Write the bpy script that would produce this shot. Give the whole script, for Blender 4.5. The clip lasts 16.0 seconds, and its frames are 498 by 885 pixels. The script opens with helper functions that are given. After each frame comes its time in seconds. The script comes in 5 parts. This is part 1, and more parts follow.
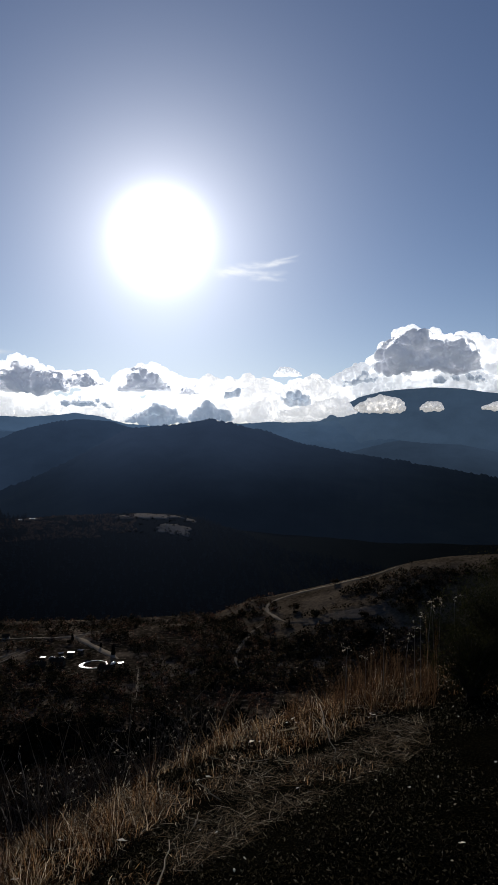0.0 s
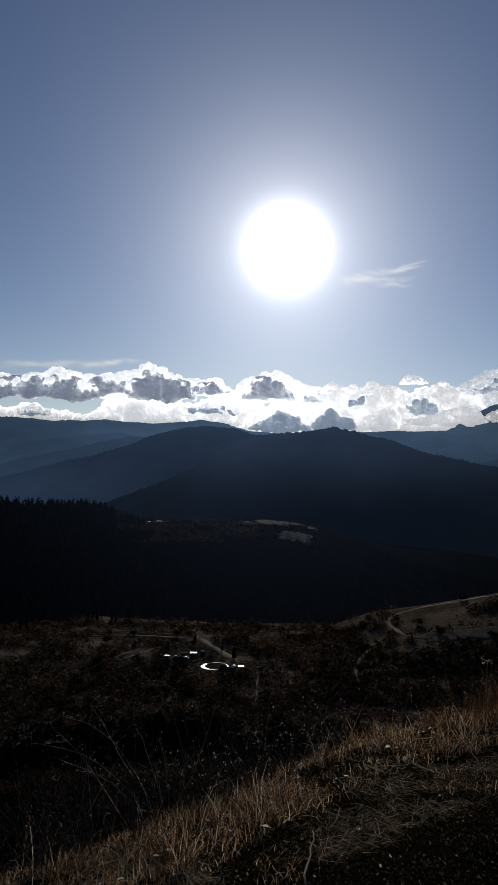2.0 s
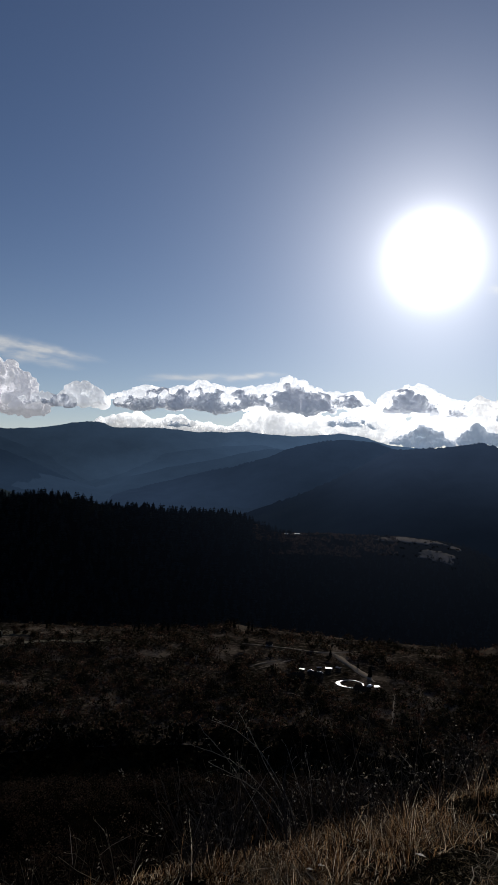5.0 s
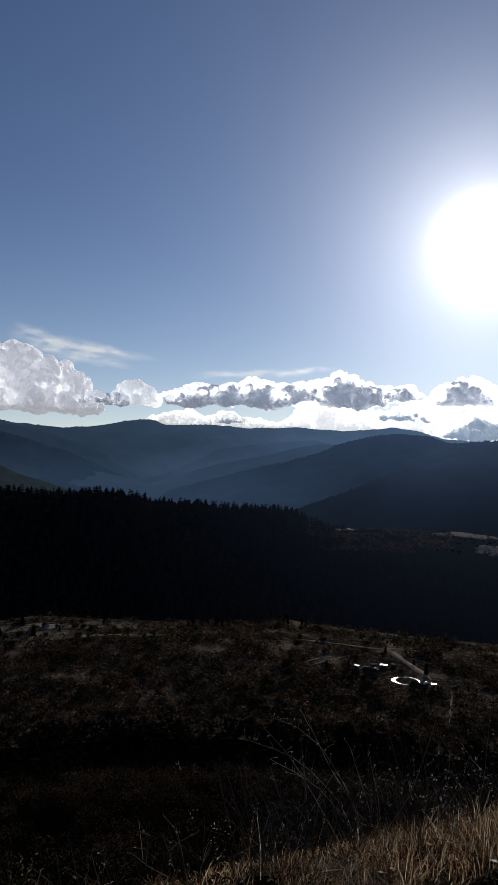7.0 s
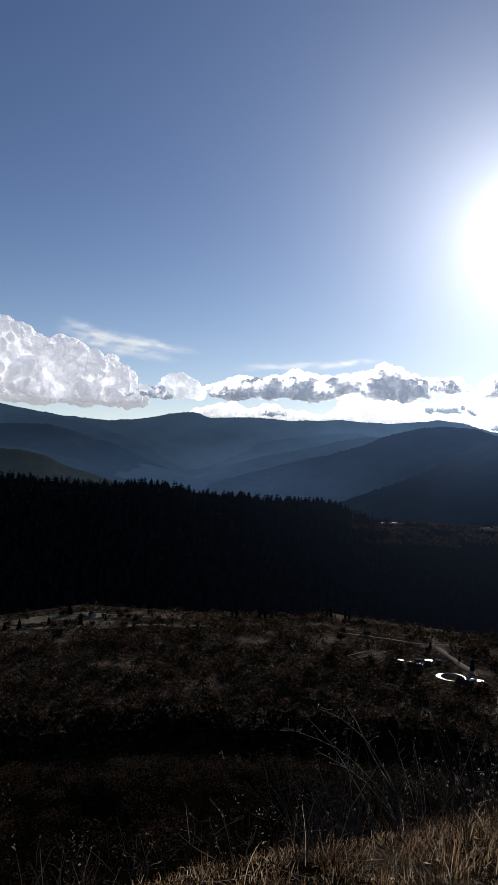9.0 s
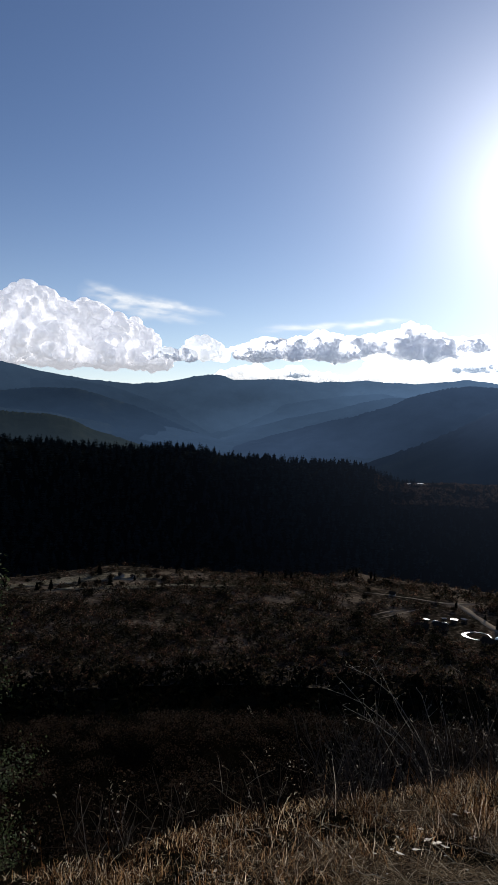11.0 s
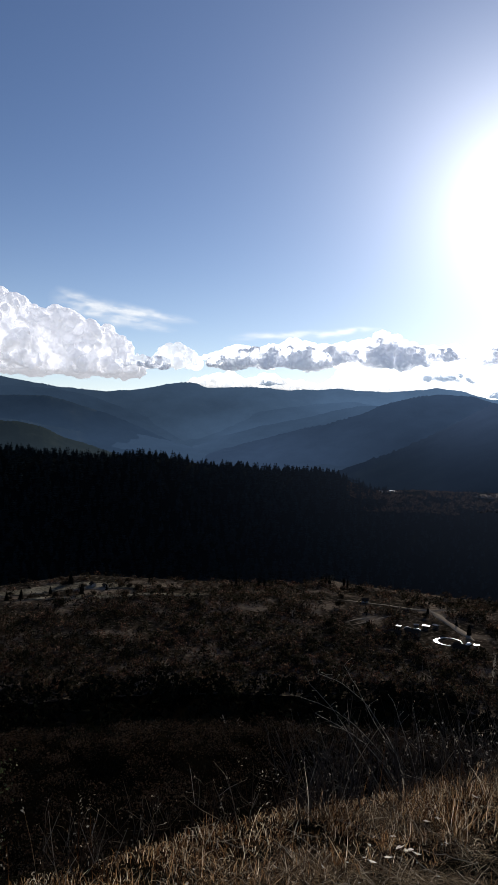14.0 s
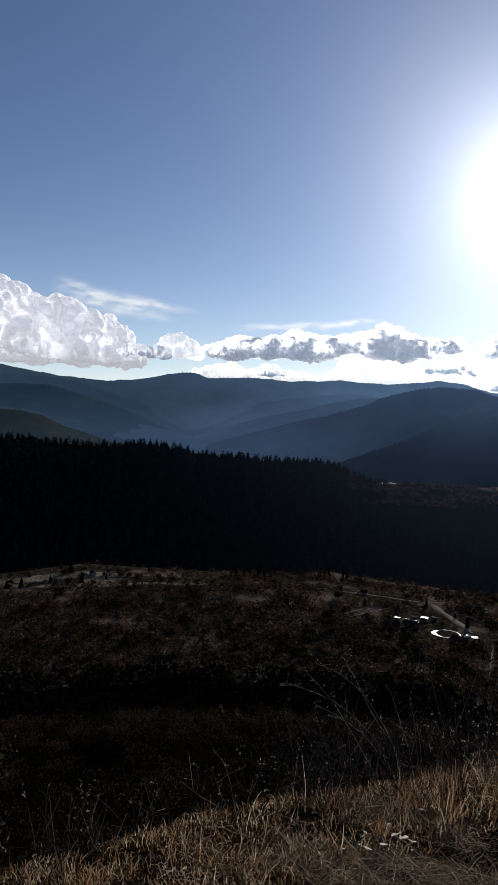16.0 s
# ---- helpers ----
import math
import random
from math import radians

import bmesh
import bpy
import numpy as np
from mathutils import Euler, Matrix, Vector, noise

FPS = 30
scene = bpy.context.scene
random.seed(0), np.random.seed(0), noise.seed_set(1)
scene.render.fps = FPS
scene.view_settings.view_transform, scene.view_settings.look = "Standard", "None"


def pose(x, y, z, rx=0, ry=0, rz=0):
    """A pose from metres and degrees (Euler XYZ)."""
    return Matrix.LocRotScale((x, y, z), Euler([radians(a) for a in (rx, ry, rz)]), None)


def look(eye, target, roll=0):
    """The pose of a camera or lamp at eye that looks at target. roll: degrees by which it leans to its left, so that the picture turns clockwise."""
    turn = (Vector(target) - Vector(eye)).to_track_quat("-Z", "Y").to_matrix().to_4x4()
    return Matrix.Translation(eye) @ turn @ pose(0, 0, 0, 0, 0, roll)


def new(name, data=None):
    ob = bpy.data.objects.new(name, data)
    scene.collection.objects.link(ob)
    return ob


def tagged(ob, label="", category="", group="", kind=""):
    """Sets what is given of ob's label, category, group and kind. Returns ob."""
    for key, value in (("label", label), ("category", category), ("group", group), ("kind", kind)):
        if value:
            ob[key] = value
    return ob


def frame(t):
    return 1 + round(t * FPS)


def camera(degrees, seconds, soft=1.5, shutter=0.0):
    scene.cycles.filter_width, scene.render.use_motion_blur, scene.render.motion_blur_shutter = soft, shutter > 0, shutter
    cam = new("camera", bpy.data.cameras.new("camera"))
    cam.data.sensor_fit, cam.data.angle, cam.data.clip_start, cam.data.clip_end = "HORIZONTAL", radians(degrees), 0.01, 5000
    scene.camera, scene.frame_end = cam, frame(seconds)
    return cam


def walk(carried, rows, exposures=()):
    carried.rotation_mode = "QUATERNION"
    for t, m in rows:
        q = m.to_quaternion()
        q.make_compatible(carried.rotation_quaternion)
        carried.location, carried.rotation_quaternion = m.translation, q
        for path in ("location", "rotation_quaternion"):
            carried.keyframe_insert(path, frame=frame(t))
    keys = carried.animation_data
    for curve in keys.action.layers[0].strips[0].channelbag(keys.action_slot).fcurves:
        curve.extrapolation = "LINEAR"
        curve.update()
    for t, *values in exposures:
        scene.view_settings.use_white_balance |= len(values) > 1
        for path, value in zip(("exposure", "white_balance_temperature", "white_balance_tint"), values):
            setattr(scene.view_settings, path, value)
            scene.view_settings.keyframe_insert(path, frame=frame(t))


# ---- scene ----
cam = camera(40.3, 16.0)
# seconds, place, heading to the left, pitch, roll
PATH = [
    (0.0, 0.000, 0.000, 0.000, 0.00, 0.00, 0.00), (0.5, -0.056, -0.036, -0.014, 2.58, -0.52, -0.56),
    (1.0, -0.070, -0.065, -0.032, 4.89, 0.35, -0.61), (1.5, -0.081, -0.082, -0.037, 7.89, 0.23, -0.91),
    (2.0, -0.106, -0.089, -0.036, 10.32, 0.59, -0.94), (2.5, -0.124, -0.104, -0.036, 12.37, 1.29, -1.00),
    (3.0, -0.129, -0.098, -0.032, 12.73, 1.27, -1.24), (3.5, -0.135, -0.101, -0.036, 13.73, 0.33, -0.86),
    (4.0, -0.151, -0.116, -0.035, 16.05, 0.07, -0.59), (4.5, -0.173, -0.130, -0.029, 20.09, 0.08, -0.70),
    (5.0, -0.185, -0.153, -0.025, 22.00, 1.38, -2.27), (7.5, -0.251, -0.149, -0.020, 27.58, 0.97, -1.33),
    (8.0, -0.246, -0.155, -0.024, 28.95, 2.16, -1.86), (10.5, -0.258, -0.175, -0.036, 30.97, -3.39, -0.99),
    (11.0, -0.263, -0.172, -0.036, 32.06, -3.08, -1.12), (11.5, -0.259, -0.180, -0.032, 32.14, -2.74, -1.34),
    (12.0, -0.255, -0.182, -0.027, 31.73, -1.85, -1.59), (12.5, -0.252, -0.174, -0.028, 30.66, -1.54, -1.32),
    (13.0, -0.253, -0.171, -0.030, 29.49, -2.27, -1.09), (13.5, -0.260, -0.165, -0.035, 29.94, -2.35, -1.09),
    (14.0, -0.261, -0.164, -0.036, 29.79, -2.38, -1.16), (14.5, -0.263, -0.161, -0.038, 28.71, -2.05, -2.06),
    (15.0, -0.252, -0.162, -0.034, 26.22, -2.30, -1.92), (15.5, -0.248, -0.170, -0.033, 26.43, -1.62, -0.55),
    (16.0, -0.254, -0.181, -0.032, 29.89, -3.15, -1.73)]
EXPOSURE = [(0.0, -0.08), (0.5, -0.2), (1.5, -0.36), (3.5, -0.44), (4.3, -0.42), (5.0, -0.3), (7.5, 0.05), (8.0, 0.1), (10.5, 0.48), (15.0, 0.5), (16.0, 0.32)]
walk(cam, [(t, pose(x, y, 1.5 + z, 90 + p, r, w)) for t, x, y, z, w, p, r in PATH], EXPOSURE)

# ---- sky and sun ----
SUN_BEARING, SUN_HEIGHT = 7.4, 16.6
SUN_WAY = Vector((-math.sin(radians(SUN_BEARING)) * math.cos(radians(SUN_HEIGHT)),
                  math.cos(radians(SUN_BEARING)) * math.cos(radians(SUN_HEIGHT)), math.sin(radians(SUN_HEIGHT))))
SKY_STRENGTH, SUN_STRENGTH = 0.046, 3.4


def node(tree, kind, inputs=(), **settings):
    n = tree.nodes.new(kind)
    for key, value in settings.items():
        setattr(n, key, value)
    for key, value in dict(inputs).items():
        if isinstance(value, bpy.types.NodeSocket):
            tree.links.new(value, n.inputs[key])
        else:
            n.inputs[key].default_value = value
    return n


def calc(tree, op, a, b=0.0, c=0.0):
    return node(tree, "ShaderNodeMath", {0: a, 1: b, 2: c}, operation=op).outputs[0]


world = bpy.data.worlds.new("sky")
scene.world = world
world.use_nodes = True
wt = world.node_tree
wt.nodes.clear()
sky = node(wt, "ShaderNodeTexSky", sky_type="NISHITA", sun_disc=False, sun_elevation=radians(SUN_HEIGHT),
           sun_rotation=radians(-SUN_BEARING), altitude=600.0, air_density=1.0, dust_density=0.25, ozone_density=2.5)
clear_blue = node(wt, "ShaderNodeVectorMath", {0: sky.outputs[0], 1: (0.835, 0.93, 1.175)}, operation="MULTIPLY").outputs[0]
sky_light = node(wt, "ShaderNodeBackground", {"Color": clear_blue, "Strength": SKY_STRENGTH})
# the sun's blaze and the bright haze round it
place = node(wt, "ShaderNodeTexCoord").outputs["Generated"]
unit = node(wt, "ShaderNodeVectorMath", {0: place}, operation="NORMALIZE").outputs[0]
cosine = node(wt, "ShaderNodeVectorMath", {0: unit, 1: SUN_WAY}, operation="DOT_PRODUCT").outputs["Value"]
angle = calc(wt, "MULTIPLY", calc(wt, "ARCCOSINE", calc(wt, "MINIMUM", cosine, 1.0)), 57.2958)
core = calc(wt, "MULTIPLY", calc(wt, "EXPONENT", calc(wt, "MULTIPLY", calc(wt, "POWER", calc(wt, "DIVIDE", angle, 2.6), 2.2), -1.0)), 3.0)
halo = calc(wt, "MULTIPLY", calc(wt, "EXPONENT", calc(wt, "DIVIDE", angle, -4.8)), 1.35)
wide = calc(wt, "MULTIPLY", calc(wt, "EXPONENT", calc(wt, "DIVIDE", angle, -18.0)), 0.18)
blaze = node(wt, "ShaderNodeBackground", {"Color": (1.0, 0.98, 0.98, 1), "Strength": calc(wt, "ADD", core, halo)})
shine = node(wt, "ShaderNodeBackground", {"Color": (0.74, 0.83, 1.0, 1), "Strength": wide})
# pale haze low over the horizon
rise = calc(wt, "ABSOLUTE", node(wt, "ShaderNodeSeparateXYZ", {0: unit}).outputs[2])
low = calc(wt, "MULTIPLY", calc(wt, "EXPONENT", calc(wt, "DIVIDE", rise, -0.10)), 0.42)
haze = node(wt, "ShaderNodeBackground", {"Color": (0.82, 0.90, 1.0, 1), "Strength": low})
glare = node(wt, "ShaderNodeAddShader", {0: blaze.outputs[0], 1: shine.outputs[0]})
hazy = node(wt, "ShaderNodeAddShader", {0: sky_light.outputs[0], 1: haze.outputs[0]})
sky_all = node(wt, "ShaderNodeAddShader", {0: hazy.outputs[0], 1: glare.outputs[0]})
node(wt, "ShaderNodeOutputWorld", {"Surface": sky_all.outputs[0]})

sun_data = bpy.data.lights.new("sun", "SUN")
sun_data.energy, sun_data.angle, sun_data.color = SUN_STRENGTH, radians(0.53), (1.0, 0.93, 0.82)
sun = new("sun", sun_data)
sun.matrix_world = look(SUN_WAY * 4000, (0, 0, 0))

# ---- materials ----


def material(name, rough=0.9, spec=0.0):
    m = bpy.data.materials.new(name)
    m.use_nodes = True
    t = m.node_tree
    b = t.nodes["Principled BSDF"]
    b.inputs["Roughness"].default_value = rough
    b.inputs["Specular IOR Level"].default_value = spec
    return m, t, b, t.nodes["Material Output"]


def ramp(t, fac, stops):
    n = t.nodes.new("ShaderNodeValToRGB")
    els = n.color_ramp.elements
    while len(els) < len(stops):
        els.new(0.5)
    for e, (p, c) in zip(els, stops):
        e.position, e.color = p, (*c, 1)
    t.links.new(fac, n.inputs[0])
    return n.outputs[0]


def blotch(t, scale, detail=6.0, rough=0.6, stretch=(1, 1, 1)):
    at = node(t, "ShaderNodeNewGeometry").outputs["Position"]
    v = node(t, "ShaderNodeVectorMath", {0: at, 1: stretch}, operation="MULTIPLY").outputs[0]
    return node(t, "ShaderNodeTexNoise", {"Vector": v, "Scale": scale, "Detail": detail, "Roughness": rough}).outputs["Fac"]


def relief(t, b, height, strength, distance):
    t.links.new(node(t, "ShaderNodeBump", {"Height": height, "Strength": strength, "Distance": distance}).outputs[0], b.inputs["Normal"])


def blend(t, fac, a, c):
    n = node(t, "ShaderNodeMix", {0: fac}, data_type="RGBA")
    for k, v in ((6, a), (7, c)):
        if isinstance(v, bpy.types.NodeSocket):
            t.links.new(v, n.inputs[k])
        else:
            n.inputs[k].default_value = (*v, 1)
    return n.outputs[2]


def earth(name, big, small, stops, fine_stops, amount=0.5, bump=(0.6, 0.05), haze_glow=None):
    m, t, b, out = material(name)
    coarse, fine = blotch(t, big), blotch(t, small, 8)
    t.links.new(blend(t, amount, ramp(t, coarse, stops), ramp(t, fine, fine_stops)), b.inputs["Base Color"])
    relief(t, b, fine, *bump)
    # far ground also emits painted haze
    if haze_glow:
        t.links.new(add_haze_glow(t, b.outputs[0], haze_glow), out.inputs[0])
    return m


def add_haze_glow(t, shader, haze_glow):
    """Adds emission that paints a kilometre of sunlit haze before a dark thing."""
    glow = node(t, "ShaderNodeEmission", {"Color": (*haze_glow, 1), "Strength": calc(t, "MULTIPLY_ADD", sunward(t, 18.0), 1.7, 0.004)})
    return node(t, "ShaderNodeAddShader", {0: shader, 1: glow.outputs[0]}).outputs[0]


def leafy(name, stops, through_light, rough=0.7, spec=0.02, haze_glow=None, patch=0.0):
    """Thin leaves or blades: each piece has its own tone, and light passes through. Far ones also emit painted haze."""
    m, t, b, out = material(name, rough, spec)
    pick = node(t, "ShaderNodeNewGeometry").outputs["Random Per Island"]
    tone = ramp(t, pick, stops)
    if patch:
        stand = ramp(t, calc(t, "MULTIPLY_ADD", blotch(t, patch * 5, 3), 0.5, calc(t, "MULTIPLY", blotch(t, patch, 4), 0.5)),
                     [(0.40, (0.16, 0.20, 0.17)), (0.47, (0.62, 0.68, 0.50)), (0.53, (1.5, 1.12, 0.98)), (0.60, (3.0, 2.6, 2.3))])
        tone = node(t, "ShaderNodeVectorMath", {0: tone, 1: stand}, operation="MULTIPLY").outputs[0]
    t.links.new(tone, b.inputs["Base Color"])
    glow = node(t, "ShaderNodeBsdfTranslucent", {"Color": tone})
    mixed = node(t, "ShaderNodeMixShader", {0: through_light, 1: b.outputs[0], 2: glow.outputs[0]}).outputs[0]
    t.links.new(add_haze_glow(t, mixed, haze_glow) if haze_glow else mixed, out.inputs[0])
    return m


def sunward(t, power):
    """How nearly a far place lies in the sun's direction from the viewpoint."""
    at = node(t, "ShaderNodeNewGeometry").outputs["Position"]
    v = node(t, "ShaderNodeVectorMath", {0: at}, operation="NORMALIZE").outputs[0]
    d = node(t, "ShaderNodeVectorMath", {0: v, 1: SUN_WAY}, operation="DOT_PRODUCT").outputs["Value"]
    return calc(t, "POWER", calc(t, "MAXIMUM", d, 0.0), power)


def haze_glow_mat(name, stops, haze_glow, near_sun, deep=0.0, west=0.0, scale=0.012):
    """A far wooded slope with haze painted on it as emission, which glows more towards the sun."""
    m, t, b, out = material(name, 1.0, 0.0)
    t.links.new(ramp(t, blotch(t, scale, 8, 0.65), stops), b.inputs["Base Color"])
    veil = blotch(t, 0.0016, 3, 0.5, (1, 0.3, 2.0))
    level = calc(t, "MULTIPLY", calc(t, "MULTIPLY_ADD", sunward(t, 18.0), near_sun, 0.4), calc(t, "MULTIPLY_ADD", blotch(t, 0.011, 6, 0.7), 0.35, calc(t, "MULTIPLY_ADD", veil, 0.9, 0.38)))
    # the painted haze varies downhill and sideways; it thins at the peak's foot
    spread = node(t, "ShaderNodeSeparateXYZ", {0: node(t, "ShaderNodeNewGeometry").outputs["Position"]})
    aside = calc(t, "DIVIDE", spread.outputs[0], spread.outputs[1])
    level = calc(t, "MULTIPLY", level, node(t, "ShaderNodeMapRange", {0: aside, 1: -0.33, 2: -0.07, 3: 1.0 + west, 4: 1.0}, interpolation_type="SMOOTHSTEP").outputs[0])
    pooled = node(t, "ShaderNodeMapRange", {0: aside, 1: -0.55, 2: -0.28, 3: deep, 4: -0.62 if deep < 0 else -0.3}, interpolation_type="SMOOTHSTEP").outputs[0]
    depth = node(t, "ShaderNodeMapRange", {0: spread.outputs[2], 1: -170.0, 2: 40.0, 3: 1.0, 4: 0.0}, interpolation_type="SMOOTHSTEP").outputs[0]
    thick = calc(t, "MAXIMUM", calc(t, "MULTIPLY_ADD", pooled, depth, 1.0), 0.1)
    glow = node(t, "ShaderNodeEmission", {"Color": (*haze_glow, 1), "Strength": calc(t, "MULTIPLY", level, thick)})
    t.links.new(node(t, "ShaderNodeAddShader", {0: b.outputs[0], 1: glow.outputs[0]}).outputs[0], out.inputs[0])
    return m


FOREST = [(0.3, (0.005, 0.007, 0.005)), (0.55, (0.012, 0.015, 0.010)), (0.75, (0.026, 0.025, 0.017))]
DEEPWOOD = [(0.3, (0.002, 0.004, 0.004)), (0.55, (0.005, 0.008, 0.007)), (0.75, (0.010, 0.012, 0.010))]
# haze of each range, painted as an emission colour
M_FAR = haze_glow_mat("far_range_haze", FOREST, (0.052, 0.092, 0.160), 1.5, 0.4)
M_FARSPUR = haze_glow_mat("far_spur_haze", FOREST, (0.046, 0.082, 0.145), 1.4, 0.4)
M_MID = haze_glow_mat("middle_range_haze", FOREST, (0.028, 0.051, 0.094), 1.2, 0.6)
M_MIDSPUR = haze_glow_mat("middle_spur_haze", FOREST, (0.040, 0.071, 0.127), 1.3, 0.5)
M_GREENISH = haze_glow_mat("green_slope_haze", FOREST, (0.017, 0.026, 0.036), 0.6, 0.9)
M_KNOLL = haze_glow_mat("knoll_haze", FOREST, (0.0225, 0.039, 0.073), 1.6, 1.1)
M_FOLD = haze_glow_mat("fold_haze", FOREST, (0.026, 0.045, 0.082), 1.4, 0.6)
M_DIMFOLD = haze_glow_mat("dim_fold_haze", FOREST, (0.0205, 0.033, 0.058), 1.4, 0.4)
M_PEAK = haze_glow_mat("peak_haze", DEEPWOOD, (0.0185, 0.0300, 0.0550), 1.8, -0.33, 0.25)
M_PEAKFOLD = haze_glow_mat("peak_fold_haze", DEEPWOOD, (0.0175, 0.0280, 0.0500), 1.7, -0.33, 0.2)
M_BIG = haze_glow_mat("great_mountain_haze", FOREST, (0.085, 0.146, 0.245), 0.5, 0.7)
M_LOW = haze_glow_mat("low_ridge_haze", FOREST, (0.074, 0.122, 0.205), 0.3, 0.6)

# emission colour painted as haze over the far wood, floor and clearings
WOOD_HAZE_GLOW = (0.0150, 0.0200, 0.0315)
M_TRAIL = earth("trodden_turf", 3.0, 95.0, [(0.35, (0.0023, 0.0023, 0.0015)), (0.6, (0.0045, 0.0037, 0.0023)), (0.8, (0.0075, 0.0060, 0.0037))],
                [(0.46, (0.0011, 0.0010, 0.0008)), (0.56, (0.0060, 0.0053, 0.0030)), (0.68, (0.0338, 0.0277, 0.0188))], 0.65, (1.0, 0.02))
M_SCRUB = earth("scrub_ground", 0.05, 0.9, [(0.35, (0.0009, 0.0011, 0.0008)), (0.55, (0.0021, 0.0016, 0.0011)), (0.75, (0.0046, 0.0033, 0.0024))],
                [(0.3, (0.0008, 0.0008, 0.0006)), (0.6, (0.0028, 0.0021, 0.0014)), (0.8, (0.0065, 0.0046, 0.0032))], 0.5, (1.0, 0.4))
M_SHELF = earth("dry_shelf", 0.03, 0.3, [(0.40, (0.0107, 0.0100, 0.0068)), (0.52, (0.0362, 0.0271, 0.0200)), (0.62, (0.1808, 0.1421, 0.1060))],
                [(0.42, (0.0071, 0.0070, 0.0048)), (0.55, (0.0386, 0.0289, 0.0211)), (0.68, (0.2290, 0.1867, 0.1421))], 0.5, (0.8, 0.8))
M_PASTURE = earth("dry_pasture", 0.035, 0.35, [(0.36, (0.0232, 0.0174, 0.0116)), (0.48, (0.0653, 0.0493, 0.0348)), (0.62, (0.1232, 0.0957, 0.0696))],
                  [(0.38, (0.0203, 0.0159, 0.0101)), (0.7, (0.1450, 0.1131, 0.0798))], 0.5, (0.8, 0.5))
M_FIELD = earth("stubble_field", 0.05, 0.5, [(0.36, (0.0585, 0.0481, 0.0390)), (0.62, (0.1235, 0.1040, 0.0845))], [(0.38, (0.0520, 0.0416, 0.0325)), (0.7, (0.1430, 0.1196, 0.0962))], 0.5, (0.8, 0.4))
M_RIM = earth("pale_rim", 0.05, 0.45, [(0.38, (0.0510, 0.0442, 0.0306)), (0.52, (0.1275, 0.1088, 0.0782)), (0.64, (0.2890, 0.2550, 0.1955))], [(0.4, (0.0204, 0.0204, 0.0136)), (0.55, (0.1190, 0.1020, 0.0714)), (0.7, (0.3400, 0.2975, 0.2295))], 0.55, (0.8, 0.6))
M_FLOORWOOD = earth("hazy_forest_floor", 0.02, 0.3, [(0.3, (0.0021, 0.0035, 0.0035)), (0.7, (0.0063, 0.0077, 0.0070))],
                    [(0.3, (0.0021, 0.0028, 0.0028)), (0.7, (0.0070, 0.0077, 0.0063))], 0.5, (0.8, 1.0), WOOD_HAZE_GLOW)
M_DIRT = earth("pale_dirt", 0.2, 2.0, [(0.3, (0.1595, 0.1301, 0.0966)), (0.7, (0.2520, 0.2099, 0.1595))],
               [(0.3, (0.1261, 0.1008, 0.0757)), (0.7, (0.2771, 0.2352, 0.1848))], 0.5, (0.5, 0.1))

M_GRASS = leafy("dry_grass", [(0.0, (0.004, 0.002, 0.0015)), (0.42, (0.024, 0.010, 0.005)), (0.64, (0.18, 0.086, 0.034)), (0.80, (0.54, 0.335, 0.16)), (1.0, (0.95, 0.84, 0.64))], 0.5)
M_RUSSET = leafy("russet_stalks", [(0.0, (0.0180, 0.0078, 0.0042)), (0.6, (0.0600, 0.0300, 0.0144)), (1.0, (0.1500, 0.0960, 0.0540))], 0.45)
M_STRAW = leafy("straw", [(0.0, (0.0264, 0.0156, 0.0072)), (0.5, (0.1200, 0.0768, 0.0384)), (0.85, (0.3120, 0.2220, 0.1260)), (1.0, (0.7800, 0.6600, 0.4800))], 0.35)
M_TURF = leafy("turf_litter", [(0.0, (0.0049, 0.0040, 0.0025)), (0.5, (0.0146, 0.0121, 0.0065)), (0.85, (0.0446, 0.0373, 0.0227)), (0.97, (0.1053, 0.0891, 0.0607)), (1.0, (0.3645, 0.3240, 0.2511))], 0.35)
M_SEED = leafy("seed_head", [(0.0, (0.22, 0.17, 0.11)), (1.0, (0.50, 0.44, 0.36))], 0.5)
M_CLEARING = earth("hazy_clearing", 0.03, 0.3, [(0.3, (0.1050, 0.0900, 0.0675)), (0.6, (0.2100, 0.1800, 0.1500))], [(0.35, (0.0600, 0.0510, 0.0390)), (0.7, (0.2550, 0.2175, 0.1800))], 0.5, (0.6, 0.3), WOOD_HAZE_GLOW)
# scrub with its own brownish emission painted as haze
M_HILLSCRUB = leafy("hazy_scrub_leaves", [(0.0, (0.0267, 0.0200, 0.0167)), (0.7, (0.0566, 0.0383, 0.0316)), (1.0, (0.1166, 0.0916, 0.0799))], 0.1, 0.9, 0.0, (0.0300, 0.0300, 0.0380))
# same brush in darker tones, putting the bank's dim light into the leaf colour
M_DIM_BRUSH = leafy("dim_brush_leaves", [(0.0, (0.0010, 0.0011, 0.0006)), (0.5, (0.0022, 0.0020, 0.0011)), (0.85, (0.0047, 0.0030, 0.0019)), (1.0, (0.0106, 0.0081, 0.0053))], 0.2, patch=0.12)
M_BRUSH = leafy("brush_leaves", [(0.0, (0.0056, 0.0060, 0.0038)), (0.4, (0.0123, 0.0122, 0.0075)), (0.7, (0.0239, 0.0181, 0.0124)), (0.9, (0.0405, 0.0308, 0.0229)), (1.0, (0.0793, 0.0670, 0.0511))], 0.25, patch=0.045)
M_RUSTY = leafy("rusty_brush", [(0.0, (0.0139, 0.0094, 0.0067)), (0.5, (0.0347, 0.0209, 0.0149)), (0.85, (0.0647, 0.0417, 0.0308)), (1.0, (0.1330, 0.0995, 0.0761))], 0.25, patch=0.045)
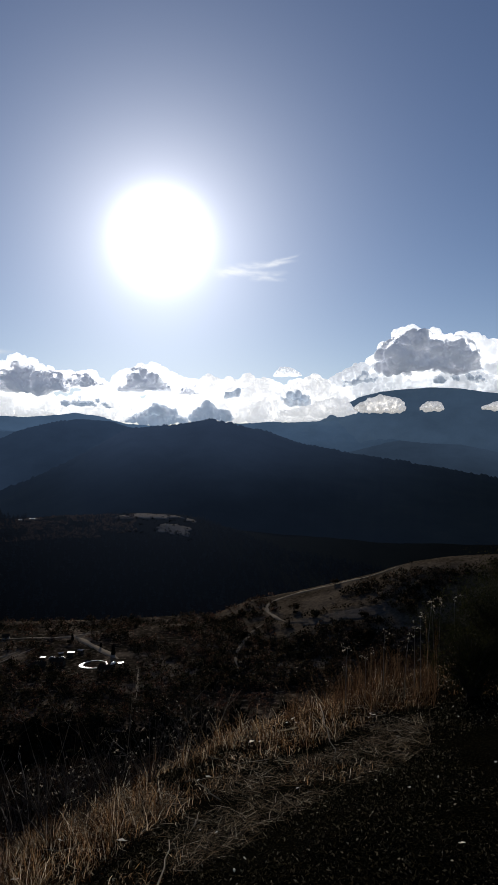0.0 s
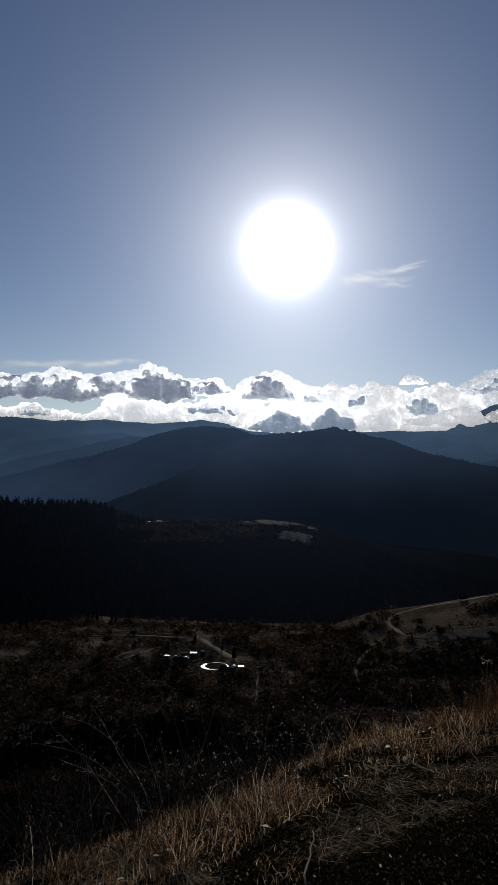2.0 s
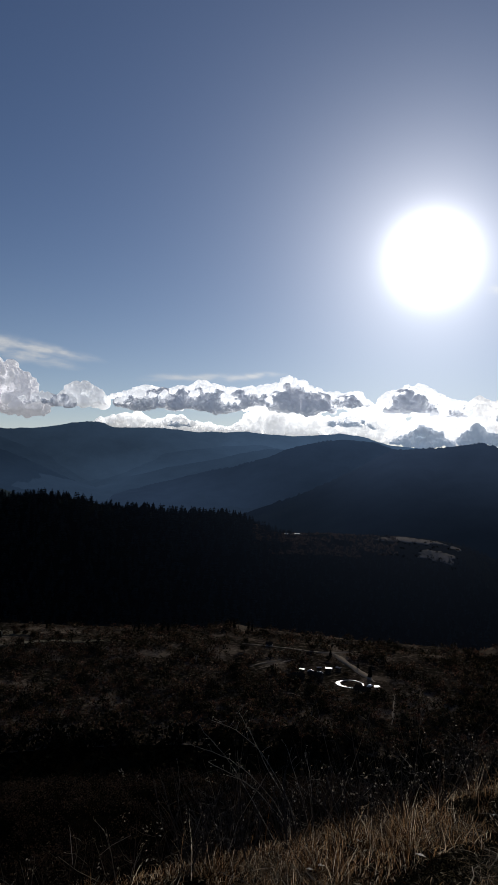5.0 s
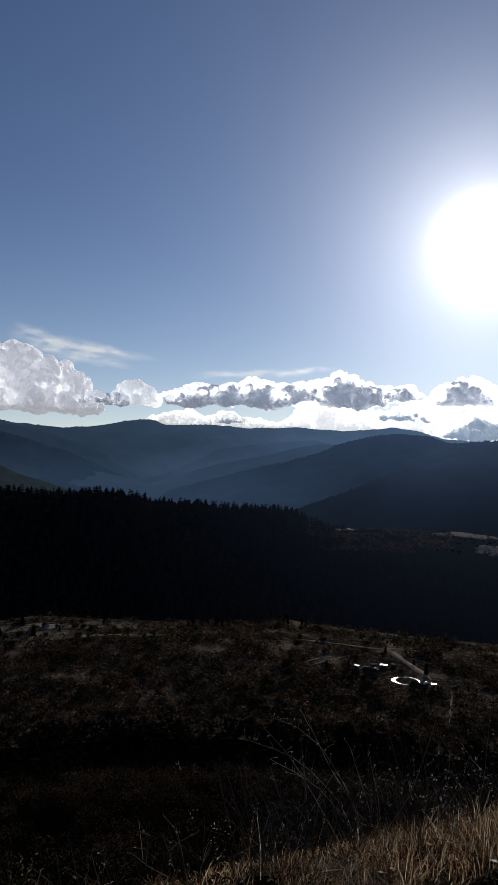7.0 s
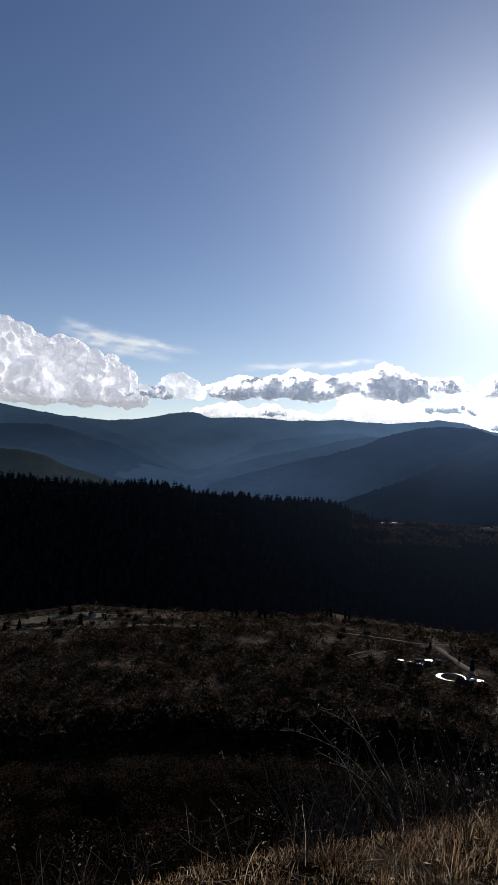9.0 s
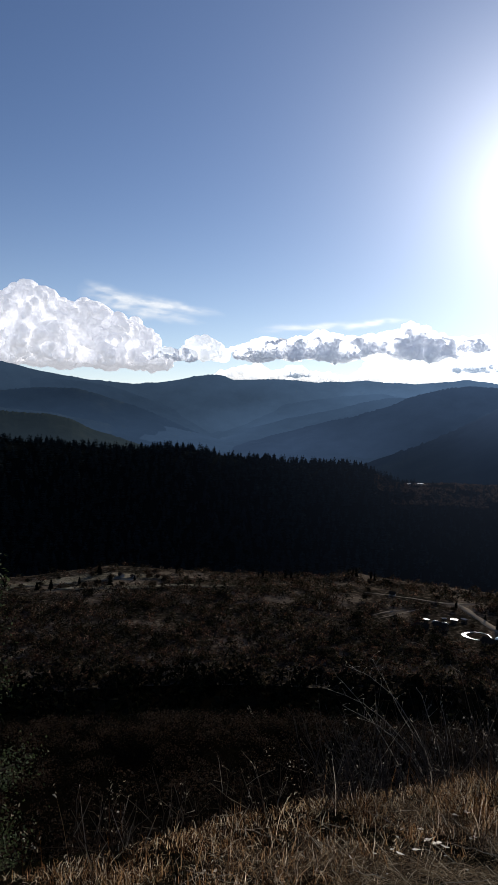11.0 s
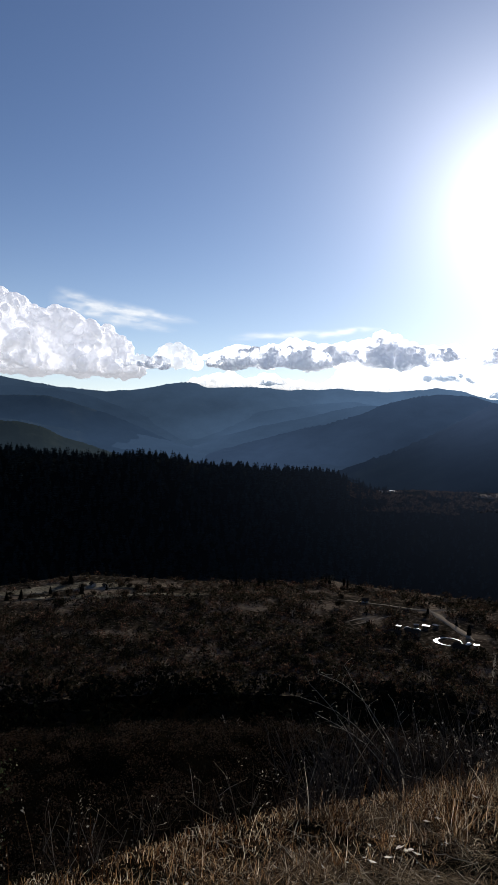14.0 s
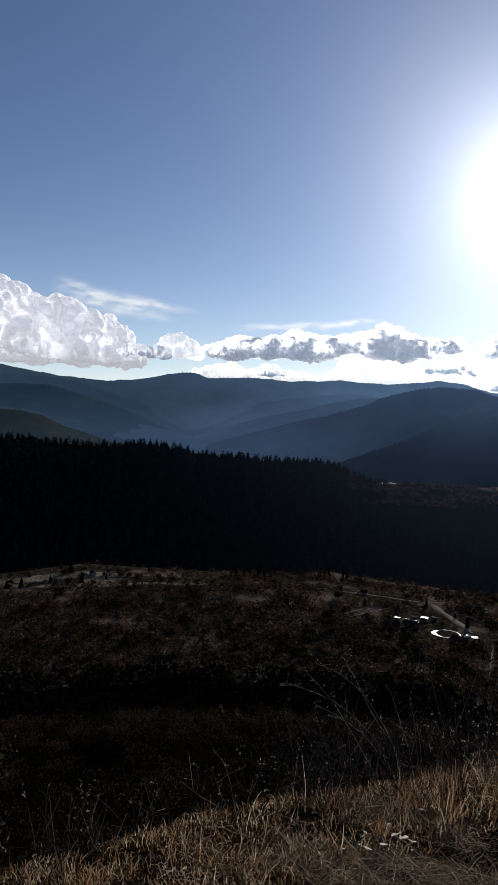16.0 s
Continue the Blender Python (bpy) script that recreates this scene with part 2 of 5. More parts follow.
M_BENCH = leafy("bench_leaves", [(0.0, (0.0151, 0.0091, 0.0060)), (0.6, (0.0328, 0.0189, 0.0120)), (1.0, (0.0655, 0.0428, 0.0277))], 0.2)
M_NEEDLES = leafy("hazy_needles", [(0.0, (0.010, 0.014, 0.015)), (1.0, (0.018, 0.024, 0.024))], 0.05, 0.9, 0.0, WOOD_HAZE_GLOW)
# dark foliage; the gully's shade is partly put into this near-black tone
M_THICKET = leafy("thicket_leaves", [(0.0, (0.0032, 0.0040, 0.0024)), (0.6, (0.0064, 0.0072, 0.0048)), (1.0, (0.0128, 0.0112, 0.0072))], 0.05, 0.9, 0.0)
M_LEAF = leafy("oak_leaves", [(0.0, (0.0210, 0.0315, 0.0126)), (0.5, (0.0504, 0.0672, 0.0273)), (0.85, (0.0945, 0.1155, 0.0525)), (1.0, (0.1785, 0.1890, 0.1050))], 0.25, 0.6, 0.1)
M_BUSH = leafy("broom_green", [(0.0, (0.0092, 0.0103, 0.0038)), (0.6, (0.0221, 0.0228, 0.0077)), (1.0, (0.0460, 0.0405, 0.0160))], 0.3)
M_PALEWEED = leafy("pale_weed", [(0.0, (0.020, 0.013, 0.009)), (0.6, (0.075, 0.055, 0.038)), (0.9, (0.22, 0.18, 0.13)), (1.0, (0.5, 0.44, 0.36))], 0.4)
M_PALELEAF = leafy("bleached_leaf", [(0.0, (0.72, 0.69, 0.64)), (1.0, (0.90, 0.87, 0.82))], 0.75)


def plain(name, low, high, rough, scale, spec=0.3, metal=0.0):
    m, t, b, _ = material(name, rough, spec)
    b.inputs["Metallic"].default_value = metal
    n = blotch(t, scale, 8, 0.65)
    t.links.new(ramp(t, n, [(0.3, low), (0.7, high)]), b.inputs["Base Color"])
    relief(t, b, n, 0.3, 0.02)
    return m


M_BARK = plain("bark", (0.02, 0.015, 0.011), (0.06, 0.045, 0.034), 0.9, 14.0)
M_TWIG = plain("bleached_twig", (0.125, 0.10, 0.076), (0.33, 0.28, 0.215), 0.7, 30.0)
M_WALLBOARD = plain("weathered_boards", (0.060, 0.040, 0.022), (0.105, 0.074, 0.045), 0.85, 2.0)
M_WHITEWALL = plain("cream_wall", (0.30, 0.26, 0.21), (0.42, 0.37, 0.31), 0.7, 2.0)
M_DARKROOF = plain("dark_roofing", (0.020, 0.015, 0.011), (0.042, 0.033, 0.025), 0.9, 1.0, 0.0)
M_METALROOF = plain("bright_sheet_metal", (0.22, 0.22, 0.22), (0.55, 0.55, 0.55), 0.45, 0.9, 0.5, 0.9)
M_GALV = plain("galvanised_panel", (0.2, 0.2, 0.2), (0.66, 0.66, 0.66), 0.4, 0.5, 0.5, 0.9)
M_DULLROOF = plain("dull_sheet_metal", (0.10, 0.10, 0.11), (0.20, 0.20, 0.21), 0.9, 0.9, 0.0, 0.0)
M_CAR = plain("dark_car_paint", (0.02, 0.022, 0.028), (0.03, 0.032, 0.038), 0.3, 1.0, 0.5)
M_RUBBER = plain("rubber", (0.015, 0.015, 0.015), (0.03, 0.03, 0.03), 0.9, 8.0)
M_GLASS = plain("window_glass", (0.015, 0.018, 0.022), (0.03, 0.034, 0.04), 0.08, 1.0, 0.6)



def cloud_mat(name, depth, inner, towards_sun=0.0, tint=(0.62, 0.72, 0.92), white=0.93, soak=1.0):
    """Cloud: sunlight soaks into it and comes out again within some metres of depth; emission paints in the scattered
    light, more towards the sun.
    """
    m, t, b, out = material(name, 1.0, 0.0)
    b.inputs["Base Color"].default_value = (white, white, white, 1)
    b.inputs["Subsurface Weight"].default_value = soak
    b.inputs["Subsurface Radius"].default_value = (1.0, 1.0, 1.0)
    b.inputs["Subsurface Scale"].default_value = depth
    b.inputs["Subsurface Anisotropy"].default_value = 0.85
    puffs, fine = blotch(t, 0.011, 9, 0.62), blotch(t, 0.05, 6, 0.6)
    relief(t, b, calc(t, "MULTIPLY_ADD", fine, 0.3, puffs), 0.6 if soak > 0.5 else 0.2, 30.0)
    level = calc(t, "MULTIPLY", calc(t, "MULTIPLY_ADD", sunward(t, 30.0), towards_sun, 1.0), calc(t, "MULTIPLY_ADD", puffs, 0.8 * inner, 0.6 * inner))
    glow = node(t, "ShaderNodeEmission", {"Color": (*tint, 1), "Strength": level})
    t.links.new(node(t, "ShaderNodeAddShader", {0: b.outputs[0], 1: glow.outputs[0]}).outputs[0], out.inputs[0])
    return m


M_TOWER = cloud_mat("tower_cloud", 60.0, 0.345, 0.0, (0.97, 0.95, 1.0), 0.93, 0.0)
# grey core and bright fringe tones put the backlighting into the material
M_SHADED_CORE = cloud_mat("shaded_core_cloud", 75.0, 0.135, 0.8, (0.78, 0.83, 1.0))
M_FRINGE_GLOW = cloud_mat("backlit_fringe_glow", 70.0, 0.78, 0.6, (0.97, 0.98, 1.0))
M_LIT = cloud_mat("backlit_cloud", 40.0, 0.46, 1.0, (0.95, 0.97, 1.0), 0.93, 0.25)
M_CREAM = cloud_mat("cream_cloud", 8.0, 0.40, 0.5, (1.0, 0.95, 0.88), 0.93, 0.0)
M_DIM = cloud_mat("dim_cloud", 30.0, 0.16, 1.6, (0.66, 0.80, 1.0), 0.7)
M_MILKY = cloud_mat("milky_cloud", 60.0, 0.46, 1.5, (1.0, 0.985, 0.96))

m, t, b, out = material("thin_cloud", 1.0, 0.0)
streaks = blotch(t, 0.006, 9, 0.66, (1, 1, 4.0))
# its sunlight is painted as emission, stronger towards the sun
level = calc(t, "MULTIPLY_ADD", sunward(t, 20.0), 0.5, 0.72)
glow = node(t, "ShaderNodeEmission", {"Color": (0.93, 0.96, 1.0, 1), "Strength": level})
clear = node(t, "ShaderNodeBsdfTransparent")
body = node(t, "ShaderNodeAttribute", attribute_name="body").outputs["Fac"]
torn_up = node(t, "ShaderNodeMapRange", {0: streaks, 1: 0.36, 2: 0.66, 3: 0.15, 4: 1.0}).outputs[0]
cover = calc(t, "MINIMUM", calc(t, "MULTIPLY", body, torn_up), 0.9)
t.links.new(node(t, "ShaderNodeMixShader", {0: cover, 1: clear.outputs[0], 2: glow.outputs[0]}).outputs[0], out.inputs[0])
M_WISP = m

# ---- the lie of the land: bearing in degrees to the left of +y, range in metres ----
EYE = 1.5
FLOOR = -137.0


def lattice(ix, iy, seed):
    h = (ix * 374761393 + iy * 668265263 + seed * 974634777) & 0x7FFFFFFF
    h = ((h ^ (h >> 13)) * 1274126177) & 0x7FFFFFFF
    return ((h ^ (h >> 16)) & 0xFFFF) / 65535.0


def vnoise(x, y, seed=0):
    """Smooth noise from 0 to 1 on a unit grid."""
    x, y = np.asarray(x, float), np.asarray(y, float)
    ix, iy = np.floor(x).astype(np.int64), np.floor(y).astype(np.int64)
    fx, fy = x - ix, y - iy
    fx, fy = fx * fx * (3 - 2 * fx), fy * fy * (3 - 2 * fy)
    a = lattice(ix, iy, seed) * (1 - fx) + lattice(ix + 1, iy, seed) * fx
    b = lattice(ix, iy + 1, seed) * (1 - fx) + lattice(ix + 1, iy + 1, seed) * fx
    return a * (1 - fy) + b * fy


def fbm(x, y, seed=0, octaves=4):
    total, amp = 0.0, 0.5
    for k in range(octaves):
        total = total + amp * (vnoise(x * 2 ** k, y * 2 ** k, seed + k) - 0.5)
        amp *= 0.5
    return total


def smooth(a, b, v):
    t = np.clip((v - a) / (b - a), 0, 1)
    return t * t * (3 - 2 * t)


def spot(bearing, distance):
    return -math.sin(radians(bearing)) * distance, math.cos(radians(bearing)) * distance


def ridge_line(bearing, bearings, degrees_up, distance):
    """Height of a skyline at that distance that stands so many degrees above or below eye level."""
    return EYE + distance * np.tan(np.radians(np.interp(bearing, bearings, degrees_up)))


BROW = ([-40, -15, -9.5, 0, 6, 13, 20, 27, 36, 50, 70], [6.5, 6.3, 5.5, 4.65, 4.15, 3.45, 3.08, 2.82, 2.62, 2.3, 2.2])
SLOPE = ([0, 3, 5, 8, 15, 30, 50, 70, 95, 106, 140, 200, 290, 340, 700],
         [0.4, -0.7, -2.2, -4.4, -9.6, -20.5, -33, -39, -44.5, -49, -75, -108, -134, FLOOR, FLOOR])
LIP = ([-30, -24, -19.1, -16.4, -14, -12.1, -10.2, -6.5, -4, -2, 0, 2.9, 11.5, 19.5, 21.5, 23.2, 25, 31, 38.6, 43.3, 50, 60],
       [-8.0, -8.4, -8.8, -9.1, -9.55, -10.1, -10.8, -11.75, -12.35, -12.75, -13.15, -14.3, -14.5, -14.1, -13.9, -13.6, -14.2, -14.2, -13.8, -13.4, -14.0, -14.2])
WOODED = ([-30, -20, -10, -2.8, 4.3, 7, 11.3, 17, 19.7, 20.6, 21.8, 27.7, 32.5, 37.3, 43.4, 52.2, 62],
          [-10, -10.5, -10.4, -9.2, -6.4, -6.0, -6.0, -6.1, -6.1, -5.75, -5.25, -4.75, -4.5, -3.7, -3.8, -3.1, -2.4])


def ground_z(x, y):
    x, y = np.asarray(x, float), np.asarray(y, float)
    r = np.hypot(x, y)
    az = np.degrees(np.arctan2(-x, y))
    front = smooth(120, 75, np.abs(az - 15))
    # the trail and the grassy brow
    u = 0.762 * y - 0.648 * x
    near = -0.2625 * np.where(u > 2.0, u - 1.6, np.where(u > 1.2, (u - 1.2) ** 2 / 1.6, 0))
    near = near + 0.05 * fbm(x * 1.3, y * 1.3, 3) + 0.03 * fbm(x * 6, y * 6, 9)
    brow = np.interp(az, *BROW)
    w = smooth(0.97, 1.8, r / brow)
    z = near * (1 - w) + np.interp(r, *SLOPE) * w
    z = z + w * smooth(10, 60, r) * smooth(330, 200, r) * 9 * fbm(x / 26, y / 26, 21)
    # the valley shelf, its lip and the spur
    lip = ridge_line(az, *LIP, 575.0) - 1.0
    shelf = np.interp(az, [-4, 6], [390, 500])
    z = np.where(r > shelf, FLOOR + (lip - FLOOR) * smooth(0, 1, (r - shelf) / (575 - shelf)), z)
    quiet = 1 - smooth(75, 45, np.hypot(x + 105, y - 428))
    z = z + smooth(300, 380, r) * (2 + 3 * smooth(4, -6, az)) * fbm(x / 45, y / 45, 33) * quiet
    z = np.where(r > 575, lip - (lip + 215) * smooth(0, 1, (r - 575) / 170), z)
    # the wooded hill and the plain behind it
    top = ridge_line(az, *WOODED, 1200.0) + 6 * fbm(az / 3, az * 0, 50)
    hill = np.where(r < 1200, -215 + (top + 215) * smooth(0, 1, (r - 760) / 440) ** 0.8, top - (top + 200) * smooth(0, 1, (r - 1200) / 420))
    z = np.where(r > 760, hill + 14 * fbm(x / 120, y / 120, 44) * smooth(760, 900, r) * smooth(1180, 1050, r), z)
    # unseen rise added behind the trail; it shuts out part of the sky's light
    added_rise = np.clip(r - 4, 0, 90) * 0.32 + 0.3 * smooth(2, 6, r)
    return np.where(front > 0, z * front + added_rise * (1 - front), added_rise)


# ---- mesh helpers ----
def mesh_of(name, verts, faces, mats, smooth_faces=False):
    me = bpy.data.meshes.new(name)
    me.from_pydata(np.asarray(verts).tolist(), [], faces if isinstance(faces, list) else faces.tolist())
    for m in mats if isinstance(mats, (list, tuple)) else [mats]:
        me.materials.append(m)
    if smooth_faces:
        me.polygons.foreach_set("use_smooth", np.ones(len(me.polygons), bool))
    me.update()
    return me


def thing(name, label, category, group="", kind="", at=(0, 0, 0), turn=0.0):
    ob = tagged(new(name), label, category, group, kind)
    ob.matrix_basis = pose(*at, 0, 0, turn)
    return ob


def part(name, me, parent, label="", m=None):
    ob = new(name, me)
    ob.parent = parent
    if m is not None:
        ob.matrix_basis = m
    return tagged(ob, label)


def mesh_bm(name, bm, mat, smooth_faces=False):
    me = bpy.data.meshes.new(name)
    bm.to_mesh(me)
    bm.free()
    me.materials.append(mat)
    if smooth_faces:
        me.polygons.foreach_set("use_smooth", np.ones(len(me.polygons), bool))
    return me


def box_mesh(name, lo, hi, mat, bevel=0.0):
    bm = bmesh.new()
    bmesh.ops.create_cube(bm, size=1.0)
    for v in bm.verts:
        v.co = Vector([lo[k] + (v.co[k] + 0.5) * (hi[k] - lo[k]) for k in range(3)])
    if bevel:
        bmesh.ops.bevel(bm, geom=bm.edges[:], offset=bevel, segments=2, affect="EDGES")
    return mesh_bm(name, bm, mat)


def tube(points, radii, sides=6):
    """A tapering round limb through the points: verts and faces."""
    pts = [Vector(p) for p in points]
    verts, faces = [], []
    for i, p in enumerate(pts):
        d = (pts[min(i + 1, len(pts) - 1)] - pts[max(i - 1, 0)]).normalized()
        a = d.orthogonal().normalized()
        c = d.cross(a)
        for k in range(sides):
            q = 2 * math.pi * k / sides
            verts.append(p + (a * math.cos(q) + c * math.sin(q)) * radii[i])
    for i in range(len(pts) - 1):
        for k in range(sides):
            n = (k + 1) % sides
            faces.append((i * sides + k, i * sides + n, (i + 1) * sides + n, (i + 1) * sides + k))
    faces.append(tuple(range(sides - 1, -1, -1)))
    faces.append(tuple(range((len(pts) - 1) * sides, len(pts) * sides)))
    return verts, faces


def joined(pieces):
    verts, faces = [], []
    for v, f in pieces:
        base = len(verts)
        verts.extend(tuple(p) for p in v)
        faces.extend(tuple(i + base for i in q) for q in f)
    return verts, faces


def leaf_cards(centres, size, rng, long=1.7, droop=0.0, jitter=0.4):
    """One pointed four-cornered leaf at each centre, folded a little along its rib."""
    n = len(centres)
    a = rng.normal(size=(n, 3))
    a[:, 2] -= droop
    a /= np.linalg.norm(a, axis=1)[:, None]
    c = np.cross(a, rng.normal(size=(n, 3)))
    c /= np.linalg.norm(c, axis=1)[:, None]
    s = size * (1 - jitter + 2 * jitter * rng.random(n))[:, None]
    up = np.cross(a, c)
    v = np.stack([centres - a * s * long / 2, centres + c * s / 2 + up * s * 0.15, centres + a * s * long / 2, centres - c * s / 2 + up * s * 0.15], 1)
    return v.reshape(-1, 3), np.arange(4 * n).reshape(n, 4)


# ---- ground: one sheet from the trail to the horizon ----
bearings = np.r_[np.arange(-34, 64, 0.3), np.arange(64, 326, 4.0)]
ranges = np.r_[np.geomspace(0.25, 8, 100, endpoint=False), np.geomspace(8, 250, 90, endpoint=False), np.linspace(250, 620, 80, endpoint=False),
               np.linspace(620, 1320, 60, endpoint=False), np.geomspace(1320, 4900, 20)]
gb, gr = np.meshgrid(bearings, ranges)
gx, gy = -np.sin(np.radians(gb)) * gr, np.cos(np.radians(gb)) * gr
gz = ground_z(gx, gy)
nb, nr = len(bearings), len(ranges)
gv = np.vstack([np.stack([gx, gy, gz], -1).reshape(-1, 3), [[0, 0, float(ground_z(0.0, 0.0))]]])
ii, jj = np.meshgrid(np.arange(nr - 1), np.arange(nb), indexing="ij")
k2 = (jj + 1) % nb
gf = np.stack([ii * nb + jj, (ii + 1) * nb + jj, (ii + 1) * nb + k2, ii * nb + k2], -1).reshape(-1, 4)
faces = gf.tolist() + [(nr * nb, j, (j + 1) % nb) for j in range(nb)]
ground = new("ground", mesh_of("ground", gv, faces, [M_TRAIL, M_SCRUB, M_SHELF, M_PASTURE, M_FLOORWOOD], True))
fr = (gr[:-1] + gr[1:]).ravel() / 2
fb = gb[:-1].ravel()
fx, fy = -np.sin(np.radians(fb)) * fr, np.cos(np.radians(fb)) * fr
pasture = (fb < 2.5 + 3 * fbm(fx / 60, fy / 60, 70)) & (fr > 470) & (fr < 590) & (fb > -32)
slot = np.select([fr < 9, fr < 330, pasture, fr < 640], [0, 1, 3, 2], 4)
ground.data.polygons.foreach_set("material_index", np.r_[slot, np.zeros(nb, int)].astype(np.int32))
tagged(ground, "hillside of dry turf falling to a scrubby valley shelf and wooded hill", "ground", kind="structure")


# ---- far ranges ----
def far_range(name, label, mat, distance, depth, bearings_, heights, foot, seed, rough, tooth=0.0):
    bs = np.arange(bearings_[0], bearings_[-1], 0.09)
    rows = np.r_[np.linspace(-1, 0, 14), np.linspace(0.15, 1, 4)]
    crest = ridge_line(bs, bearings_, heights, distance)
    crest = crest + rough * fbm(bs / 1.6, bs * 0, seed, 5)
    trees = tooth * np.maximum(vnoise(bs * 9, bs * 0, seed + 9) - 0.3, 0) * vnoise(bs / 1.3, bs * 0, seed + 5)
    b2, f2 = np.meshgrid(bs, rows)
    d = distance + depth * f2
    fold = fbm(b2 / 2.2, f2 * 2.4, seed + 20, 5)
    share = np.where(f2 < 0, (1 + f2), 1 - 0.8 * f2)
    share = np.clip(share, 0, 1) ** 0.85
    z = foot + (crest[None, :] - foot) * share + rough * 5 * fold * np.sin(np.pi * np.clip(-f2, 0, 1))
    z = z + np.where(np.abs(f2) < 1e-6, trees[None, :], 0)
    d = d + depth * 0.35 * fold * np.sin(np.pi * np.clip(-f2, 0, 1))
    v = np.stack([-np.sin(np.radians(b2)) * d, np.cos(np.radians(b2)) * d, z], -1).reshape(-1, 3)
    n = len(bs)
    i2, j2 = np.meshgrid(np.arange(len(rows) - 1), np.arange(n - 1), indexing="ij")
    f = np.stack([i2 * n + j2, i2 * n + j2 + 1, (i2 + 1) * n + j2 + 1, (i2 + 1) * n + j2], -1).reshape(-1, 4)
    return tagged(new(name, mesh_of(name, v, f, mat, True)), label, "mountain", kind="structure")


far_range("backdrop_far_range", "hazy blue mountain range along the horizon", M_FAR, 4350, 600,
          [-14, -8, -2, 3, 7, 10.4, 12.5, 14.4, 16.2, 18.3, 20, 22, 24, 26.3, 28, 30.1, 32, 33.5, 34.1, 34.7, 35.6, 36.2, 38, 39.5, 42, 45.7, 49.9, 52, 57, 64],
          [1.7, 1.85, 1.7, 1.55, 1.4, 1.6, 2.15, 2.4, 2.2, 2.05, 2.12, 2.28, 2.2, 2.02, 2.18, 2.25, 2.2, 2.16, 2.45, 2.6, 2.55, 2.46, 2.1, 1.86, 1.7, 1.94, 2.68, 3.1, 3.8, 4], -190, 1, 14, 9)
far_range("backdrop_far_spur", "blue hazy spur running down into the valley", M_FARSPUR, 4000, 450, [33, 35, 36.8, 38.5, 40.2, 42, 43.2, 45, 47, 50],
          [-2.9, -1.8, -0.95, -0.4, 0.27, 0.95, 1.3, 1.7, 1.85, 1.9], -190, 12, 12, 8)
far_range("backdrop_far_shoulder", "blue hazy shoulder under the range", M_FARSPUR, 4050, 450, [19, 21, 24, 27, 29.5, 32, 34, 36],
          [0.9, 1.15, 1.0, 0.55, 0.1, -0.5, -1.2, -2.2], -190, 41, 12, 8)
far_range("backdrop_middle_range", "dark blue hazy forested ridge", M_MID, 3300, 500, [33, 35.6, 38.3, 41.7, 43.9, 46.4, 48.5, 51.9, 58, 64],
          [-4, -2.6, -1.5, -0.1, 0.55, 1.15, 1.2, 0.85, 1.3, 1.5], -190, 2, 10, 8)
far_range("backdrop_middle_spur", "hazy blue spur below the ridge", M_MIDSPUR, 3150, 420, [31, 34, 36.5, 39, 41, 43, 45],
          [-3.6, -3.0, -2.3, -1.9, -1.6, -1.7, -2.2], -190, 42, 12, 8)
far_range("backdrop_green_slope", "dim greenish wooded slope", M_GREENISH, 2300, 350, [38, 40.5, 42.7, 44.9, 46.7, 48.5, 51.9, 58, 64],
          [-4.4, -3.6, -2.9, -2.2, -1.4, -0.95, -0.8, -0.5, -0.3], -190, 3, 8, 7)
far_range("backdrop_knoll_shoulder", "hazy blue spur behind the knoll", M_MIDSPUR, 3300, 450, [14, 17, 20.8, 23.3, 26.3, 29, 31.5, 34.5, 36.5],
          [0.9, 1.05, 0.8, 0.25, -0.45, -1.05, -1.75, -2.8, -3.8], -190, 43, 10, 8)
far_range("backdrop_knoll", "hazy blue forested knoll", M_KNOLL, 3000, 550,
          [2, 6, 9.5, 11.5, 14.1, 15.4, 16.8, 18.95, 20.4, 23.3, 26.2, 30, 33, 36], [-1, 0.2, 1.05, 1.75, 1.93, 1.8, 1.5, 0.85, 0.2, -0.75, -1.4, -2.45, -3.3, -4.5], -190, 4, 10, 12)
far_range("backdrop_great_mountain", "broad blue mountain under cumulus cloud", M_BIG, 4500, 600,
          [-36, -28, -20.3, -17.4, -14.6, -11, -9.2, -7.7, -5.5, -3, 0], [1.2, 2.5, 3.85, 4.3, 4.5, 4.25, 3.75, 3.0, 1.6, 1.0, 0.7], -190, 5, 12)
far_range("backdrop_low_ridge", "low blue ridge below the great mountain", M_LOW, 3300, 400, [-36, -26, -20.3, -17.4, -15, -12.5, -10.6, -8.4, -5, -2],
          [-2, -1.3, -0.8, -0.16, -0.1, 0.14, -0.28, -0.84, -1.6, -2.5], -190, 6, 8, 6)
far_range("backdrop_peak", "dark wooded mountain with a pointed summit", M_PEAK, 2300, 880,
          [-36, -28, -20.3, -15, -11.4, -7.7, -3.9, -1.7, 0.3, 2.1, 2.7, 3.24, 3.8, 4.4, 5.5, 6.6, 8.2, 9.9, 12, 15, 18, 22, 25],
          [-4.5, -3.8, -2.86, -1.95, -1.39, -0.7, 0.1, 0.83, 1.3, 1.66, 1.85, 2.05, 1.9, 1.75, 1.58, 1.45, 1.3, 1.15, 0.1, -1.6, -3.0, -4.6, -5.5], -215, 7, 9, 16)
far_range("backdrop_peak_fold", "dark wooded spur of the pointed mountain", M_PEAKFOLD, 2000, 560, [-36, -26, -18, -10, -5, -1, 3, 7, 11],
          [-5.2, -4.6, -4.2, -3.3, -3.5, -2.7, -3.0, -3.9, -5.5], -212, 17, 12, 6)
